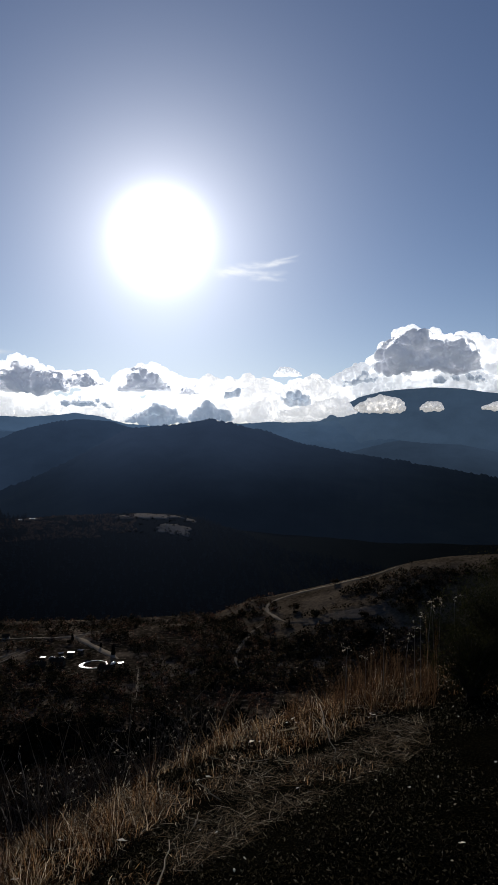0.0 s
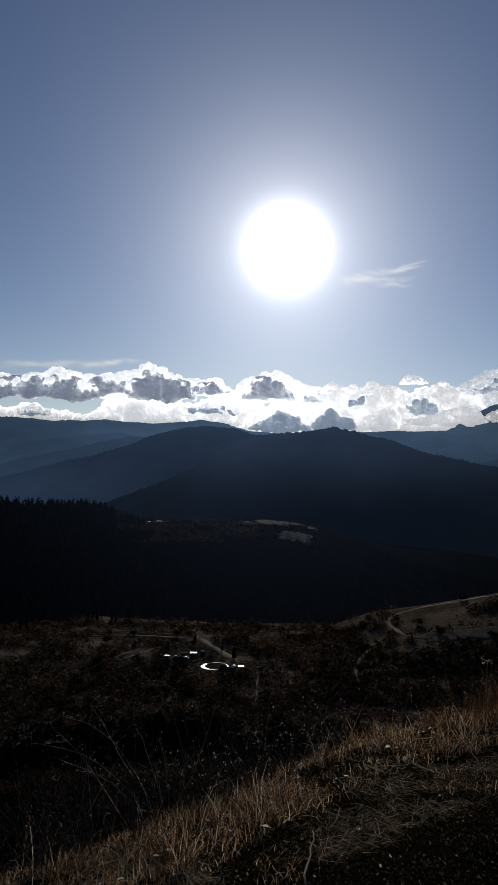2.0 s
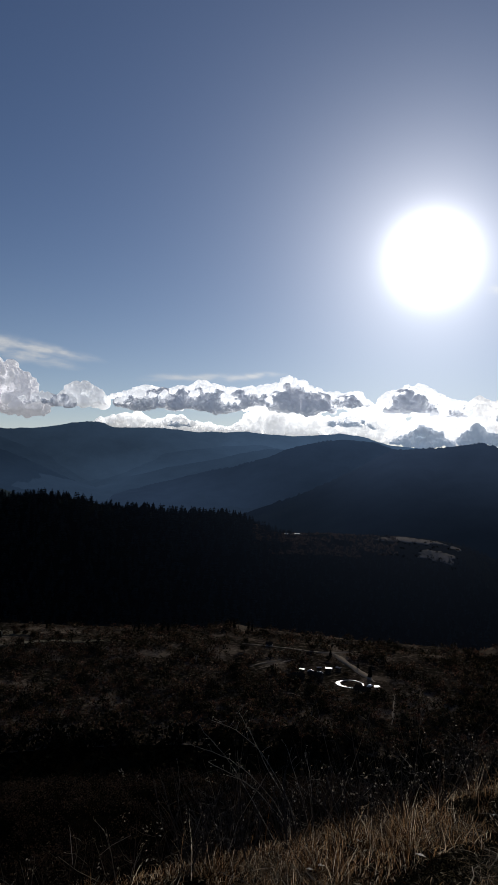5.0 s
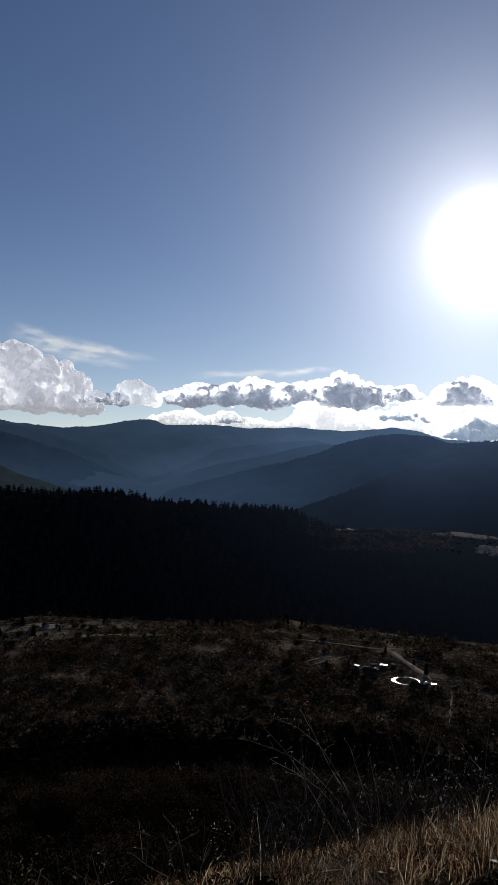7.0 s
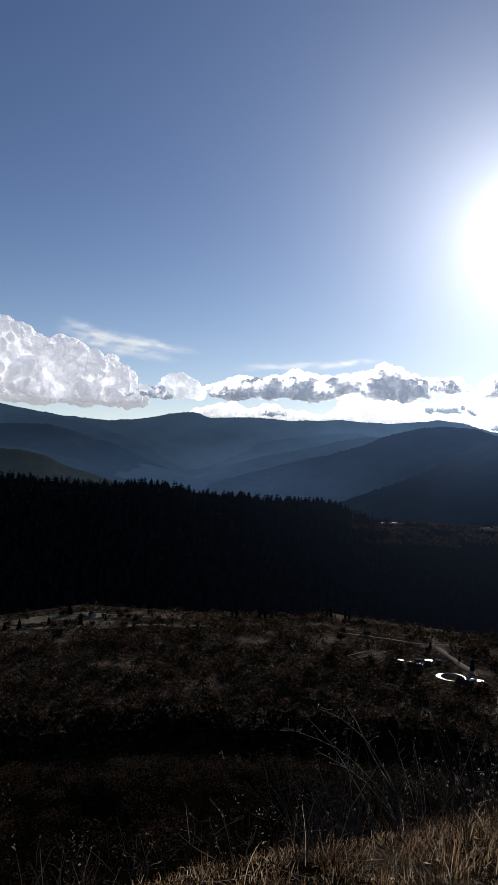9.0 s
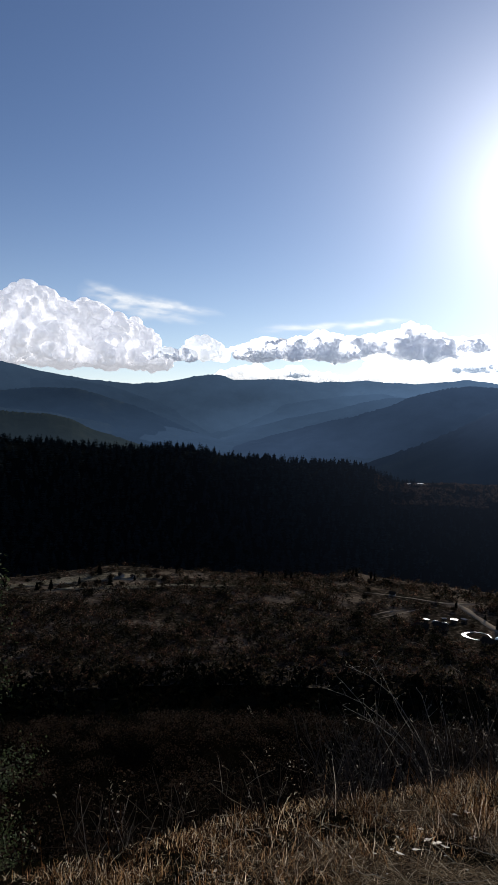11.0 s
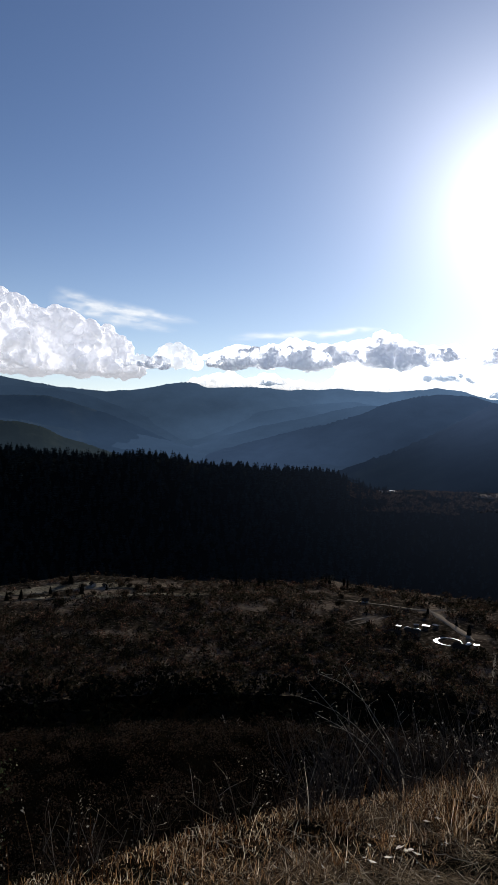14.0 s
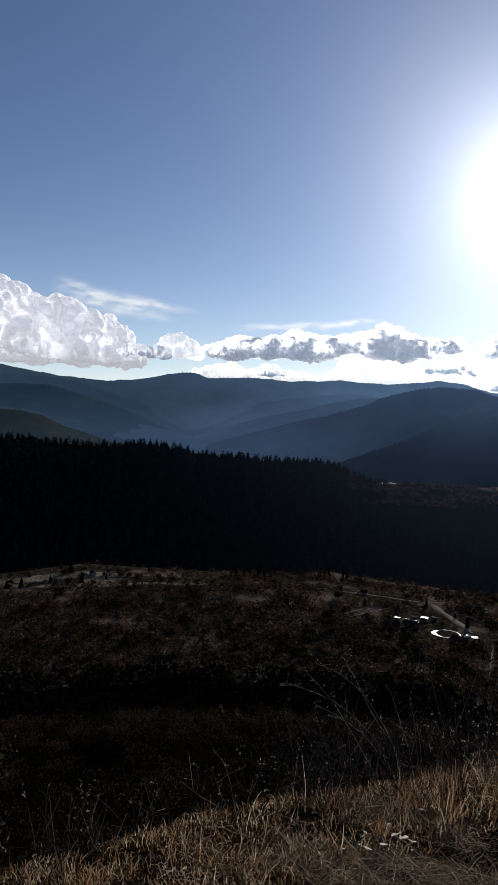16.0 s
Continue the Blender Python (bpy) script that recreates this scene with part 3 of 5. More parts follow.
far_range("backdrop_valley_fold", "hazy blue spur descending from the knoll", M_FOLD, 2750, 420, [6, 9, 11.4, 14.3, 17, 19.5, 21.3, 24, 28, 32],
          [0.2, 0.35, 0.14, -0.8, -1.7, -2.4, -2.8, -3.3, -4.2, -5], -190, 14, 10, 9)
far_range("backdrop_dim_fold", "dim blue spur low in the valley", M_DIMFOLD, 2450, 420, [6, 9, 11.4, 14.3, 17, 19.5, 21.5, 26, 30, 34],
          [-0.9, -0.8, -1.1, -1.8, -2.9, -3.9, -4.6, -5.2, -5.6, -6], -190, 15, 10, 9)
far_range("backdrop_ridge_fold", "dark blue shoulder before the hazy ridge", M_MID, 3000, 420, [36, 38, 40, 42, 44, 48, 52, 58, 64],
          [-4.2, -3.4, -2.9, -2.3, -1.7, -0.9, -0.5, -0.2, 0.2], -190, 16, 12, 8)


# ---- clouds ----
BALL = bmesh.new()
bmesh.ops.create_icosphere(BALL, subdivisions=4, radius=1.0)
BALL_V = np.array([v.co[:] for v in BALL.verts])
BALL_F = np.array([[v.index for v in f.verts] for f in BALL.faces])
BALL.free()
BALL = bmesh.new()
bmesh.ops.create_icosphere(BALL, subdivisions=3, radius=1.0)
PUFF_V = np.array([v.co[:] for v in BALL.verts])
PUFF_F = np.array([[v.index for v in f.verts] for f in BALL.faces])
BALL.free()


def vnoise3(p, seed):
    z = np.floor(p[:, 2])
    f = p[:, 2] - z
    f = f * f * (3 - 2 * f)
    zi = z.astype(np.int64) * 57
    return vnoise(p[:, 0] + zi, p[:, 1] + zi * 3, seed) * (1 - f) + vnoise(p[:, 0] + zi + 57, p[:, 1] + (zi + 57) * 3, seed) * f


def billow(v, c, seed):
    """Cauliflower swelling of a unit ball's points."""
    q = v * 1.7 + np.array(c) * 0.013 + seed
    d = 0.0
    amp = 0.55
    for k in range(4):
        s = 2.0 ** k
        n = vnoise(q[:, 0] * s + 7 * q[:, 1] * 0.3, q[:, 2] * s + 0.6 * q[:, 1] * s, seed + k)
        d = d + amp * (np.abs(n - 0.5) * 2)
        amp *= 0.5
    return v * (0.72 + 0.55 * d)[:, None]


def cumulus(distance, base, outline, seed, fill=1.0, flat=True, grain=9.6, size=1.0, mat=None, melt=0):
    """Billows of a cumulus: outline is (bearing, top) in degrees; base is the height of its foot, in degrees."""
    rng = np.random.default_rng(seed)
    outline = sorted(outline)
    b = [p[0] for p in outline]
    tops = [p[1] for p in outline]
    deg = distance * math.pi / 180
    verts, faces, count = [], [], 0
    span = abs(b[-1] - b[0])
    x = min(b)
    balls = []
    while x < max(b):
        top = float(np.interp(x, b, tops))
        h = max(top - base, 0.12)
        rad = h * (0.34 + 0.16 * rng.random())
        rad = min(rad, span * 0.3, 1.5 if span > 12 else 0.95)
        balls.append((x, top - rad * (0.95 + 0.25 * rng.random()), rad, 1))
        z = base + rad * 0.4
        while z < top - rad * 1.2:
            balls.append((x + rng.normal() * rad * 0.4, z, rad * (0.8 + 0.4 * rng.random()), 1))
            z += rad * 0.9
        for _ in range(int(9 * fill)):
            q = rng.random() * 2 * math.pi
            e = top - rad * (0.9 + 1.0 * rng.random() * (h / rad - 1.2))
            balls.append((x + math.cos(q) * rad * 0.9, e + math.sin(q) * rad * 0.75, rad * (0.13 + 0.3 * rng.random() ** 1.5), 0))
        x += rad * 0.75 + 0.05
    for n, (bx, el, rad, big) in enumerate(balls):
        d = distance + (rng.random() - 0.5) * 90 - (60 if not big else 0)
        c = np.array([-math.sin(radians(bx)) * d, math.cos(radians(bx)) * d, EYE + d * math.tan(radians(el))])
        v = billow(BALL_V if big else PUFF_V, c, seed * 13 + n) * rad * deg * 1.08 + c
        way = np.array([-math.sin(radians(bx)), math.cos(radians(bx)), 0.0])
        v = v + np.outer((v - c) @ way, way) * 1.0
        if flat:
            low = EYE + distance * math.tan(radians(base))
            v[:, 2] = np.where(v[:, 2] < low, low + (v[:, 2] - low) * 0.12, v[:, 2])
        verts.append(v)
        faces.append((BALL_F if big else PUFF_F) + count)
        count += len(v)
    return cloud_skin(verts, faces, seed, grain, size, mat, melt)


def cloud_skin(verts, faces, seed, grain, size, mat, melt=0):
    """Melts the balls into one skin and lets it swell unevenly."""
    ob = new("billow", mesh_of("billow", np.vstack(verts), np.vstack(faces), mat, True))
    skin = ob.modifiers.new("skin", "REMESH")
    skin.mode, skin.voxel_size = "VOXEL", grain
    one = bpy.data.meshes.new_from_object(ob.evaluated_get(bpy.context.evaluated_depsgraph_get()))
    ob.modifiers.clear()
    ob.data = one
    co = np.empty(len(one.vertices) * 3)
    no = np.empty(len(one.vertices) * 3)
    one.vertices.foreach_get("co", co)
    one.vertex_normals.foreach_get("vector", no)
    co, no = co.reshape(-1, 3), no.reshape(-1, 3)
    if melt:
        edge = np.empty(len(one.edges) * 2, int)
        one.edges.foreach_get("vertices", edge)
        edge = np.vstack([edge.reshape(-1, 2), edge.reshape(-1, 2)[:, ::-1]])
        near = np.maximum(np.bincount(edge[:, 0], minlength=len(co)), 1)[:, None]
        for _ in range(melt):
            co = 0.3 * co + 0.7 * np.stack([np.bincount(edge[:, 0], co[edge[:, 1], k], len(co)) for k in range(3)], -1) / near
    swell = sum(a * 2.2 * np.abs(vnoise3(co / s, seed + k) - 0.5) for k, (s, a) in enumerate(((150, 40), (70, 24), (33, 13), (15, 7))))
    co = co + no * (swell - 22)[:, None] * size
    one.vertices.foreach_set("co", co.ravel())
    one.materials.clear()
    one.materials.append(mat)
    one.polygons.foreach_set("use_smooth", np.ones(len(one.polygons), bool))
    one.update()
    return ob


def cloud_rim(distance, outline, seed, mat):
    """Small glowing puffs along the upper edge of a grey core, which paint its backlit rim."""
    rng = np.random.default_rng(seed)
    outline = sorted(outline)
    b, tops = [p[0] for p in outline], [p[1] for p in outline]
    deg = distance * math.pi / 180
    verts, faces, count = [], [], 0
    x = b[0] - 0.2
    while x < b[-1] + 0.2:
        thick = float(vnoise(x * 1.3, seed * 0.7, 5))
        for _ in range(3):
            rad = rng.uniform(0.07, 0.24)
            el = float(np.interp(x, b, tops)) + rng.normal() * 0.10 - 0.5 * max(0.0, thick - 0.45) * rng.random() * 2
            c = np.array([-math.sin(radians(x)) * distance, math.cos(radians(x)) * distance, EYE + distance * math.tan(radians(el))])
            v = billow(PUFF_V, c, seed + count % 97) * rad * deg + c
            verts.append(v)
            faces.append(PUFF_F + count)
            count += len(v)
        x += rng.uniform(0.08, 0.26) + (0.35 if rng.random() < 0.12 else 0)
    return cloud_skin(verts, faces, seed, 5.0, 0.22, mat)


def cloud(label, distance, base, outline, seed, mat, cores=(), fill=1.0, grain=9.6, size=1.0, flat=True, core_mat=M_SHADED_CORE, melt=0):
    """A cloud with a bright glowing body and, before it, grey cores that paint its shaded middle: (base, outline) each.
    """
    ob = thing("cloud", label, "cloud", "cumulus along the horizon")
    body = cumulus(distance, base, outline, seed, fill, flat, grain, size, mat, melt)
    body.name, body.parent = "billow", ob
    for k, (core_base, core_outline) in enumerate(cores):
        core_outline = [(p, q + 0.2) for p, q in core_outline]
        core = cumulus(distance - 130, core_base, core_outline, seed * 31 + k, 0.8, True, grain * 0.8, size, core_mat)
        core.name, core.parent = "core", ob
        tagged(core, "grey core painting the cloud's shaded middle")
        rim = cloud_rim(distance - 215, core_outline, seed * 17 + k, mat)
        rim.name, rim.parent = "rim", ob
        tagged(rim, "glowing puffs painting the cloud's backlit rim")
    return ob


BANK = [(34.0, 4.8), (32.6, 5.2), (30.6, 5.5), (29.4, 5.45), (28.2, 5.8), (27.2, 5.6), (26.1, 6.25), (24.9, 5.9), (24.2, 5.85), (22.1, 6.1), (20.9, 5.95), (20.2, 6.3), (18.3, 6.8), (16.9, 6.3), (16.0, 5.8), (14.6, 5.9), (13.0, 5.7), (11.6, 5.0)]
BANK_CORES = [(4.0, [(33.2, 4.2), (31.5, 4.85), (29.5, 5.0), (28.3, 5.35), (27.0, 5.0), (26.0, 5.6), (24.6, 5.2), (23.4, 4.8)]),
              (4.5, [(23.6, 4.7), (22.3, 5.5), (21.0, 5.3), (20.3, 4.8)]), (4.3, [(20.6, 4.6), (19.6, 5.6), (18.3, 6.35), (17.2, 5.8), (16.2, 5.2), (15.2, 4.7)]),
              (4.7, [(14.9, 4.9), (14.0, 5.35), (13.0, 5.1), (12.4, 4.9)])]
TOWER = [(55.5, 7.6), (54.0, 8.6), (52.5, 8.3), (51.2, 9.0), (50, 9.6), (48.8, 9.0), (47.3, 7.8), (46.6, 7.6), (45.4, 8.0), (44.0, 7.5), (42.2, 7.1), (40.8, 6.3), (40.1, 5.2), (39.4, 4.2), (38.6, 3.3)]
cloud("towering white cumulus with grey hollows", 4700, 3.1, TOWER, 1, M_TOWER, (), 0.75, 7.5, 1.0, melt=7)
cloud("small white cumulus with a flat grey foot", 4720, 3.9, [(40.6, 4.2), (39.0, 4.5), (37.7, 4.6), (36.6, 5.3), (35.8, 5.6), (34.9, 5.0), (34.1, 4.2)], 2, M_LIT, [(3.85, [(40.9, 4.0), (39.2, 4.35), (37.9, 4.3), (36.9, 4.0)])])
cloud("long flat grey cumulus bank with bright rims", 4700, 4.45, [(p, q - 0.06) for p, q in BANK], 3, M_FRINGE_GLOW, BANK_CORES, 1.4)
cloud("low bright cumulus row over the range", 4780, 2.2, [(35, 2.8), (31.6, 3.5), (30, 2.9), (28, 3.4), (26.4, 2.9), (24, 2.6), (22.8, 3.0), (21.8, 4.0), (20.4, 4.3), (19, 3.8), (16, 3.6), (13, 4.2), (10, 4.0)], 4, M_MILKY,
      [(2.5, [(29.0, 2.6), (28.0, 2.95), (27.0, 2.6)]), (3.0, [(15.4, 3.1), (14.0, 3.6), (12.4, 3.5), (11.5, 3.1)])], 1.4, core_mat=M_DIM)
cloud("bright cumulus heap with a grey heart", 4690, 4.2, [(11.6, 4.6), (10.2, 5.9), (8.5, 6.7), (7.4, 6.3), (5.7, 5.6), (4.2, 5.1), (3.6, 4.5)], 5, M_FRINGE_GLOW,
      [(4.4, [(10.9, 4.6), (10.0, 5.3), (9.2, 5.7), (8.4, 5.9), (7.6, 5.6), (7.0, 5.1), (6.3, 4.6)]), (4.1, [(6.2, 4.3), (5.2, 4.9), (4.2, 4.5)])], 1.4)
cloud("dazzling white cumulus bank", 4760, 2.0, [(10.5, 3.0), (8, 4.0), (5, 4.6), (3.2, 5.1), (1.4, 5.2), (-1.1, 5.5), (-2.6, 4.8), (-4.0, 5.0), (-6.0, 5.4), (-7.2, 5.0), (-7.8, 3.4)], 6, M_MILKY,
      [(3.7, [(2.2, 3.9), (1.0, 4.5), (0.0, 4.3), (-0.8, 3.9)]), (3.2, [(-1.8, 3.4), (-3.0, 4.2), (-4.4, 4.0), (-5.2, 3.4)])], 1.5, core_mat=M_DIM)
cloud("dim bluish cumulus lump low on the skyline", 4550, 1.7, [(10.4, 1.9), (9.0, 2.6), (7.5, 3.2), (6.4, 2.8), (5.5, 2.0)], 7, M_DIM)
cloud("dim bluish cumulus lump low on the skyline", 4550, 1.9, [(5.0, 2.2), (4.0, 3.0), (3.2, 3.4), (2.4, 3.0), (1.6, 2.3)], 8, M_DIM)
cloud("small detached white puff", 4700, 5.6, [(-2.2, 5.8), (-2.9, 6.5), (-3.7, 6.2), (-4.3, 5.8)], 9, M_LIT, (), 1.0, 5.0, 0.12)
cloud("towering cumulus with a broad grey heart", 4720, 5.6, [(-10.9, 6.4), (-11.4, 7.6), (-12.4, 9.0), (-13.9, 9.3), (-15.0, 9.1), (-15.8, 8.7), (-17.0, 8.6), (-18.1, 8.75), (-19.2, 8.1), (-19.7, 7.0), (-20.3, 6.4)], 10, M_FRINGE_GLOW,
      [(5.8, [(-11.6, 7.6), (-12.4, 8.4), (-13.6, 8.8), (-14.8, 8.6), (-16.2, 8.1), (-17.4, 8.0), (-18.2, 7.4), (-18.6, 6.6)])], 1.4)
cloud("ragged white cumulus fringe on the great mountain", 4760, 3.8, [(-6.3, 4.0), (-7.0, 5.4), (-9.2, 6.5), (-10.4, 6.8), (-12, 6.0), (-15, 5.6), (-18, 6.2), (-20.5, 7.0), (-23, 7.0), (-24, 5.0)], 14, M_LIT,
      [(4.6, [(-7.6, 4.8), (-9.0, 5.5), (-10.6, 5.4), (-11.6, 4.8)]), (4.9, [(-15.4, 5.0), (-16.6, 5.5), (-18.4, 5.3), (-19.4, 5.0)])], 1.4, core_mat=M_DIM)
cloud("low white cloud at the great mountain's foot", 4350, 2.4, [(-2.5, 2.6), (-4.2, 3.0), (-5.8, 3.4), (-7.2, 3.6), (-8.2, 3.0), (-8.9, 2.6)], 15, M_MILKY, (), 1.4)
for outline, seed in (([(-8.7, 2.9), (-9.6, 3.5), (-10.8, 3.9), (-12.3, 3.7), (-12.9, 3.0)], 11), ([(-14.1, 2.8), (-14.7, 3.35), (-15.6, 3.3), (-16.0, 2.8)], 12), ([(-19.0, 2.9), (-20.0, 3.3), (-21.2, 3.1), (-21.8, 2.9)], 13)):
    cloud("small sunlit cloud before the great mountain", 3950, 2.7, outline, seed, M_CREAM, (), 1.6, 5.0, 0.12, False)


def wisp(label, distance, streaks, seed):
    """A thin torn cloud: a lens of vapour, thickest along its streaks of (bearing, height) to (bearing, height), half width and weight."""
    lo = min(min(q[0], q[2]) for q in streaks) - 1.5
    hi = max(max(q[0], q[2]) for q in streaks) + 1.5
    foot = min(min(q[1], q[3]) for q in streaks) - 1.0
    head = max(max(q[1], q[3]) for q in streaks) + 1.0
    nb_, ne = int((hi - lo) / 0.07), int((head - foot) / 0.05)
    b2, e2 = np.meshgrid(np.linspace(lo, hi, nb_), np.linspace(foot, head, ne))
    e3 = e2 + 0.5 * fbm(b2 / 1.6, e2 / 1.2, seed, 4)
    body = 0 * b2
    for b0, e0, b1, e1, half, weight in streaks:
        k = (b2 - b0) / (b1 - b0)
        along = smooth(-0.02, 0.35, k) * smooth(1.02, 0.55, k)
        off = (e3 - (e0 + (e1 - e0) * k)) / (half * (0.5 + 0.8 * np.clip(1 - k, 0, 1)))
        body = np.maximum(body, weight * along * np.exp(-off * off))
    body = body * np.clip(0.35 + 1.6 * vnoise(b2 * 1.1 + e2, e2 * 4.0 - b2 * 0.8, seed + 3), 0, 1.1)
    body = np.where(body < 0.02, 0, body)
    layers = []
    for side in (-1, 1):
        d = distance + side * (1 + 30 * body)
        layers.append(np.stack([-np.sin(np.radians(b2)) * d, np.cos(np.radians(b2)) * d, EYE + d * np.tan(np.radians(e2))], -1).reshape(-1, 3))
    i2, j2 = np.meshgrid(np.arange(ne - 1), np.arange(nb_ - 1), indexing="ij")
    f = np.stack([i2 * nb_ + j2, i2 * nb_ + j2 + 1, (i2 + 1) * nb_ + j2 + 1, (i2 + 1) * nb_ + j2], -1).reshape(-1, 4)
    thick = body.ravel()
    f = f[thick[f].max(1) > 0]
    me = mesh_of("wispy_cloud", np.vstack(layers), np.vstack([f, f[:, ::-1] + len(thick)]), M_WISP, True)
    me.attributes.new("body", "FLOAT", "POINT").data.foreach_set("value", np.r_[thick, thick].astype(np.float32) * 0.75)
    return tagged(new("wispy_cloud", me), label, "cloud", "thin clouds")


wisp("thin torn white cloud near the sun", 4600, [(3.6, 14.1, -3.6, 13.9, 0.30, 1.0), (1.5, 14.4, -4.4, 15.0, 0.22, 0.7), (0.5, 13.8, -3.4, 13.3, 0.22, 0.6), (-1.0, 14.6, -4.8, 15.6, 0.15, 0.5)], 31)
wisp("thin feathered cirrus streak", 4600, [(46.5, 9.0, 33.9, 7.5, 0.45, 1.0), (45.8, 8.4, 36.0, 7.0, 0.40, 0.8), (46.0, 9.6, 40.5, 8.5, 0.30, 0.55), (43.5, 7.6, 35.5, 6.8, 0.35, 0.6)], 32)
wisp("thin veil above the long cloud bank", 4650, [(32, 6.3, 19, 7.1, 0.20, 0.7), (26, 6.6, 18.5, 7.25, 0.22, 0.9)], 33)


# ---- woods, brush and bushes ----
# dirt roads as (bearing, range), with their width
TRACKS = {
    "road_bend": ("pale dirt road bending over the spur",
                  [(-3.1, 502), (-2.3, 514), (-1.7, 532), (-1.43, 549), (-1.8, 562), (-2.6, 568), (-4.0, 574), (-8.0, 574), (-13.0, 573)], 2.8),
    "road_lower": ("pale dirt track winding up to the spur", [(1.0, 418), (1.15, 441), (0.6, 465), (0.0, 482), (-0.4, 495), (-1.3, 507)], 2.2),
    "road_terrace": ("faint dirt track along a terrace by the ranch", [(21.3, 455), (20.4, 465), (19.3, 470), (18.6, 477)], 1.6),
    "road_bank": ("faint dirt track along a terrace by the ranch", [(20.8, 450), (19.7, 459), (18.4, 471), (17.3, 481)], 1.3),
    "road_ranch": ("pale dirt drive down to the ranch yard", [(14.5, 501), (14.05, 495), (13.2, 478), (12.3, 463), (11.3, 449), (10.9, 442)], 5.2),
    "road_upper": ("pale dirt road over the shelf to the ranch", [(22, 512), (19.5, 507), (17.6, 505), (17.0, 502), (16.1, 500), (15.2, 499), (14.4, 501), (12.5, 508)], 2.2),
    "road_track": ("short pale track below the ranch", [(9.25, 421), (9.3, 400), (9.45, 371)], 1.3),
    "road_ridge": ("pale track along the shelf's rim", [(52, 542), (48, 545), (44, 541), (40.5, 536)], 4.0),
}
TRACK_SPOTS = []
for _, line, width in TRACKS.values():
    for p, q in zip(line, line[1:]):
        for k in range(9):
            TRACK_SPOTS.append((*spot(p[0] + (q[0] - p[0]) * k / 8, p[1] + (q[1] - p[1]) * k / 8), width))
TRACK_SPOTS = np.array(TRACK_SPOTS)


def off_track(x, y):
    """Clear of the roads, and of the sight line down onto them."""
    dx, dy = TRACK_SPOTS[:, 0] - x, TRACK_SPOTS[:, 1] - y
    r = math.hypot(x, y)
    ahead = (dx * x + dy * y) / r
    aside = np.abs(dx * y - dy * x) / r
    return not bool(np.any((aside < TRACK_SPOTS[:, 2] * 0.8) & (ahead > -3) & (ahead < 9)))


def conifer_parts(seed, tiers=11, spokes=8, lean=0.03):
    """A conifer one metre high: trunk, and a crown of drooping boughs."""
    rng = np.random.default_rng(seed)
    trunk = tube([(0, 0, -0.05), (lean * 0.4, 0, 0.5), (lean, 0, 0.97)], [0.022, 0.014, 0.004], 6)
    v, f = [], []
    for k in range(tiers):
        h = 0.12 + 0.86 * (k / (tiers - 1)) ** 0.95
        reach = (0.19 * (1 - h) ** 0.6 + 0.012) * (0.75 + 0.5 * rng.random())
        for s in range(spokes):
            if rng.random() < 0.12:
                continue
            q = 2 * math.pi * (s + rng.random() * 0.8) / spokes
            w = reach * (0.6 + 0.6 * rng.random())
            d, side = np.array([math.cos(q), math.sin(q), 0]), np.array([-math.sin(q), math.cos(q), 0])
            root = np.array([lean * h, 0, h])
            tip = root + d * w + np.array([0, 0, -0.09 - 0.3 * w])
            mid = root + d * w * 0.55 + np.array([0, 0, -0.01])
            n = len(v)
            v += [root + np.array([0, 0, 0.025]), mid + side * w * 0.68 - np.array([0, 0, 0.02]), tip, mid - side * w * 0.68 - np.array([0, 0, 0.02])]
            f.append((n, n + 1, n + 2, n + 3))
    n = len(v)
    v += [np.array([lean, 0, 1.03]), np.array([lean + 0.02, 0.0, 0.9]), np.array([lean - 0.012, 0.018, 0.9]), np.array([lean - 0.012, -0.018, 0.9])]
    f += [(n, n + 1, n + 2), (n, n + 2, n + 3), (n, n + 3, n + 1)]
    return trunk, (v, f)


WOOD = [conifer_parts(150 + k, 6, 5, 0.015 * (k - 2))[1] for k in range(5)]
CONIFERS = []
for k in range(5):
    trunk, crown = conifer_parts(100 + k, 10 + k % 3, 7 + k % 2, 0.02 * (k - 2))
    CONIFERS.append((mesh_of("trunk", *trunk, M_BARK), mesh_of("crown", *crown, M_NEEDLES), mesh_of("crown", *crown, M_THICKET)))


def conifer(k, x, y, tall, turn, label, group, broad=1.0):
    ob = thing("conifer", label, "tree", group, at=(x, y, float(ground_z(x, y)) - 0.2), turn=turn)
    ob.scale = (tall * broad, tall * broad, tall)
    part("trunk", CONIFERS[k][0], ob)
    part("crown", CONIFERS[k][1 if math.hypot(x, y) > 800 else 2], ob)
    return ob


rng = np.random.default_rng(7)
# single firs along the wooded crest
b = 20.5
while b < 58:
    tall = (4 + 8 * rng.random() ** 2.0) * (0.6 + 0.8 * float(vnoise(b / 2.3, 0.5, 3))) * (1.5 if b < 31 else 1.0) if b > 21.4 else 4 + 4 * rng.random()
    if rng.random() < 0.9:
        x, y = spot(b, 1185 + rng.random() * 25)
        conifer(int(rng.integers(5)), x, y, tall, rng.random() * 360, "dark fir on the wooded crest", "firs along the crest", rng.uniform(1.4, 2.2))
    b += 0.09 + 0.2 * rng.random() ** 2

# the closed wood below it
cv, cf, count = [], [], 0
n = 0
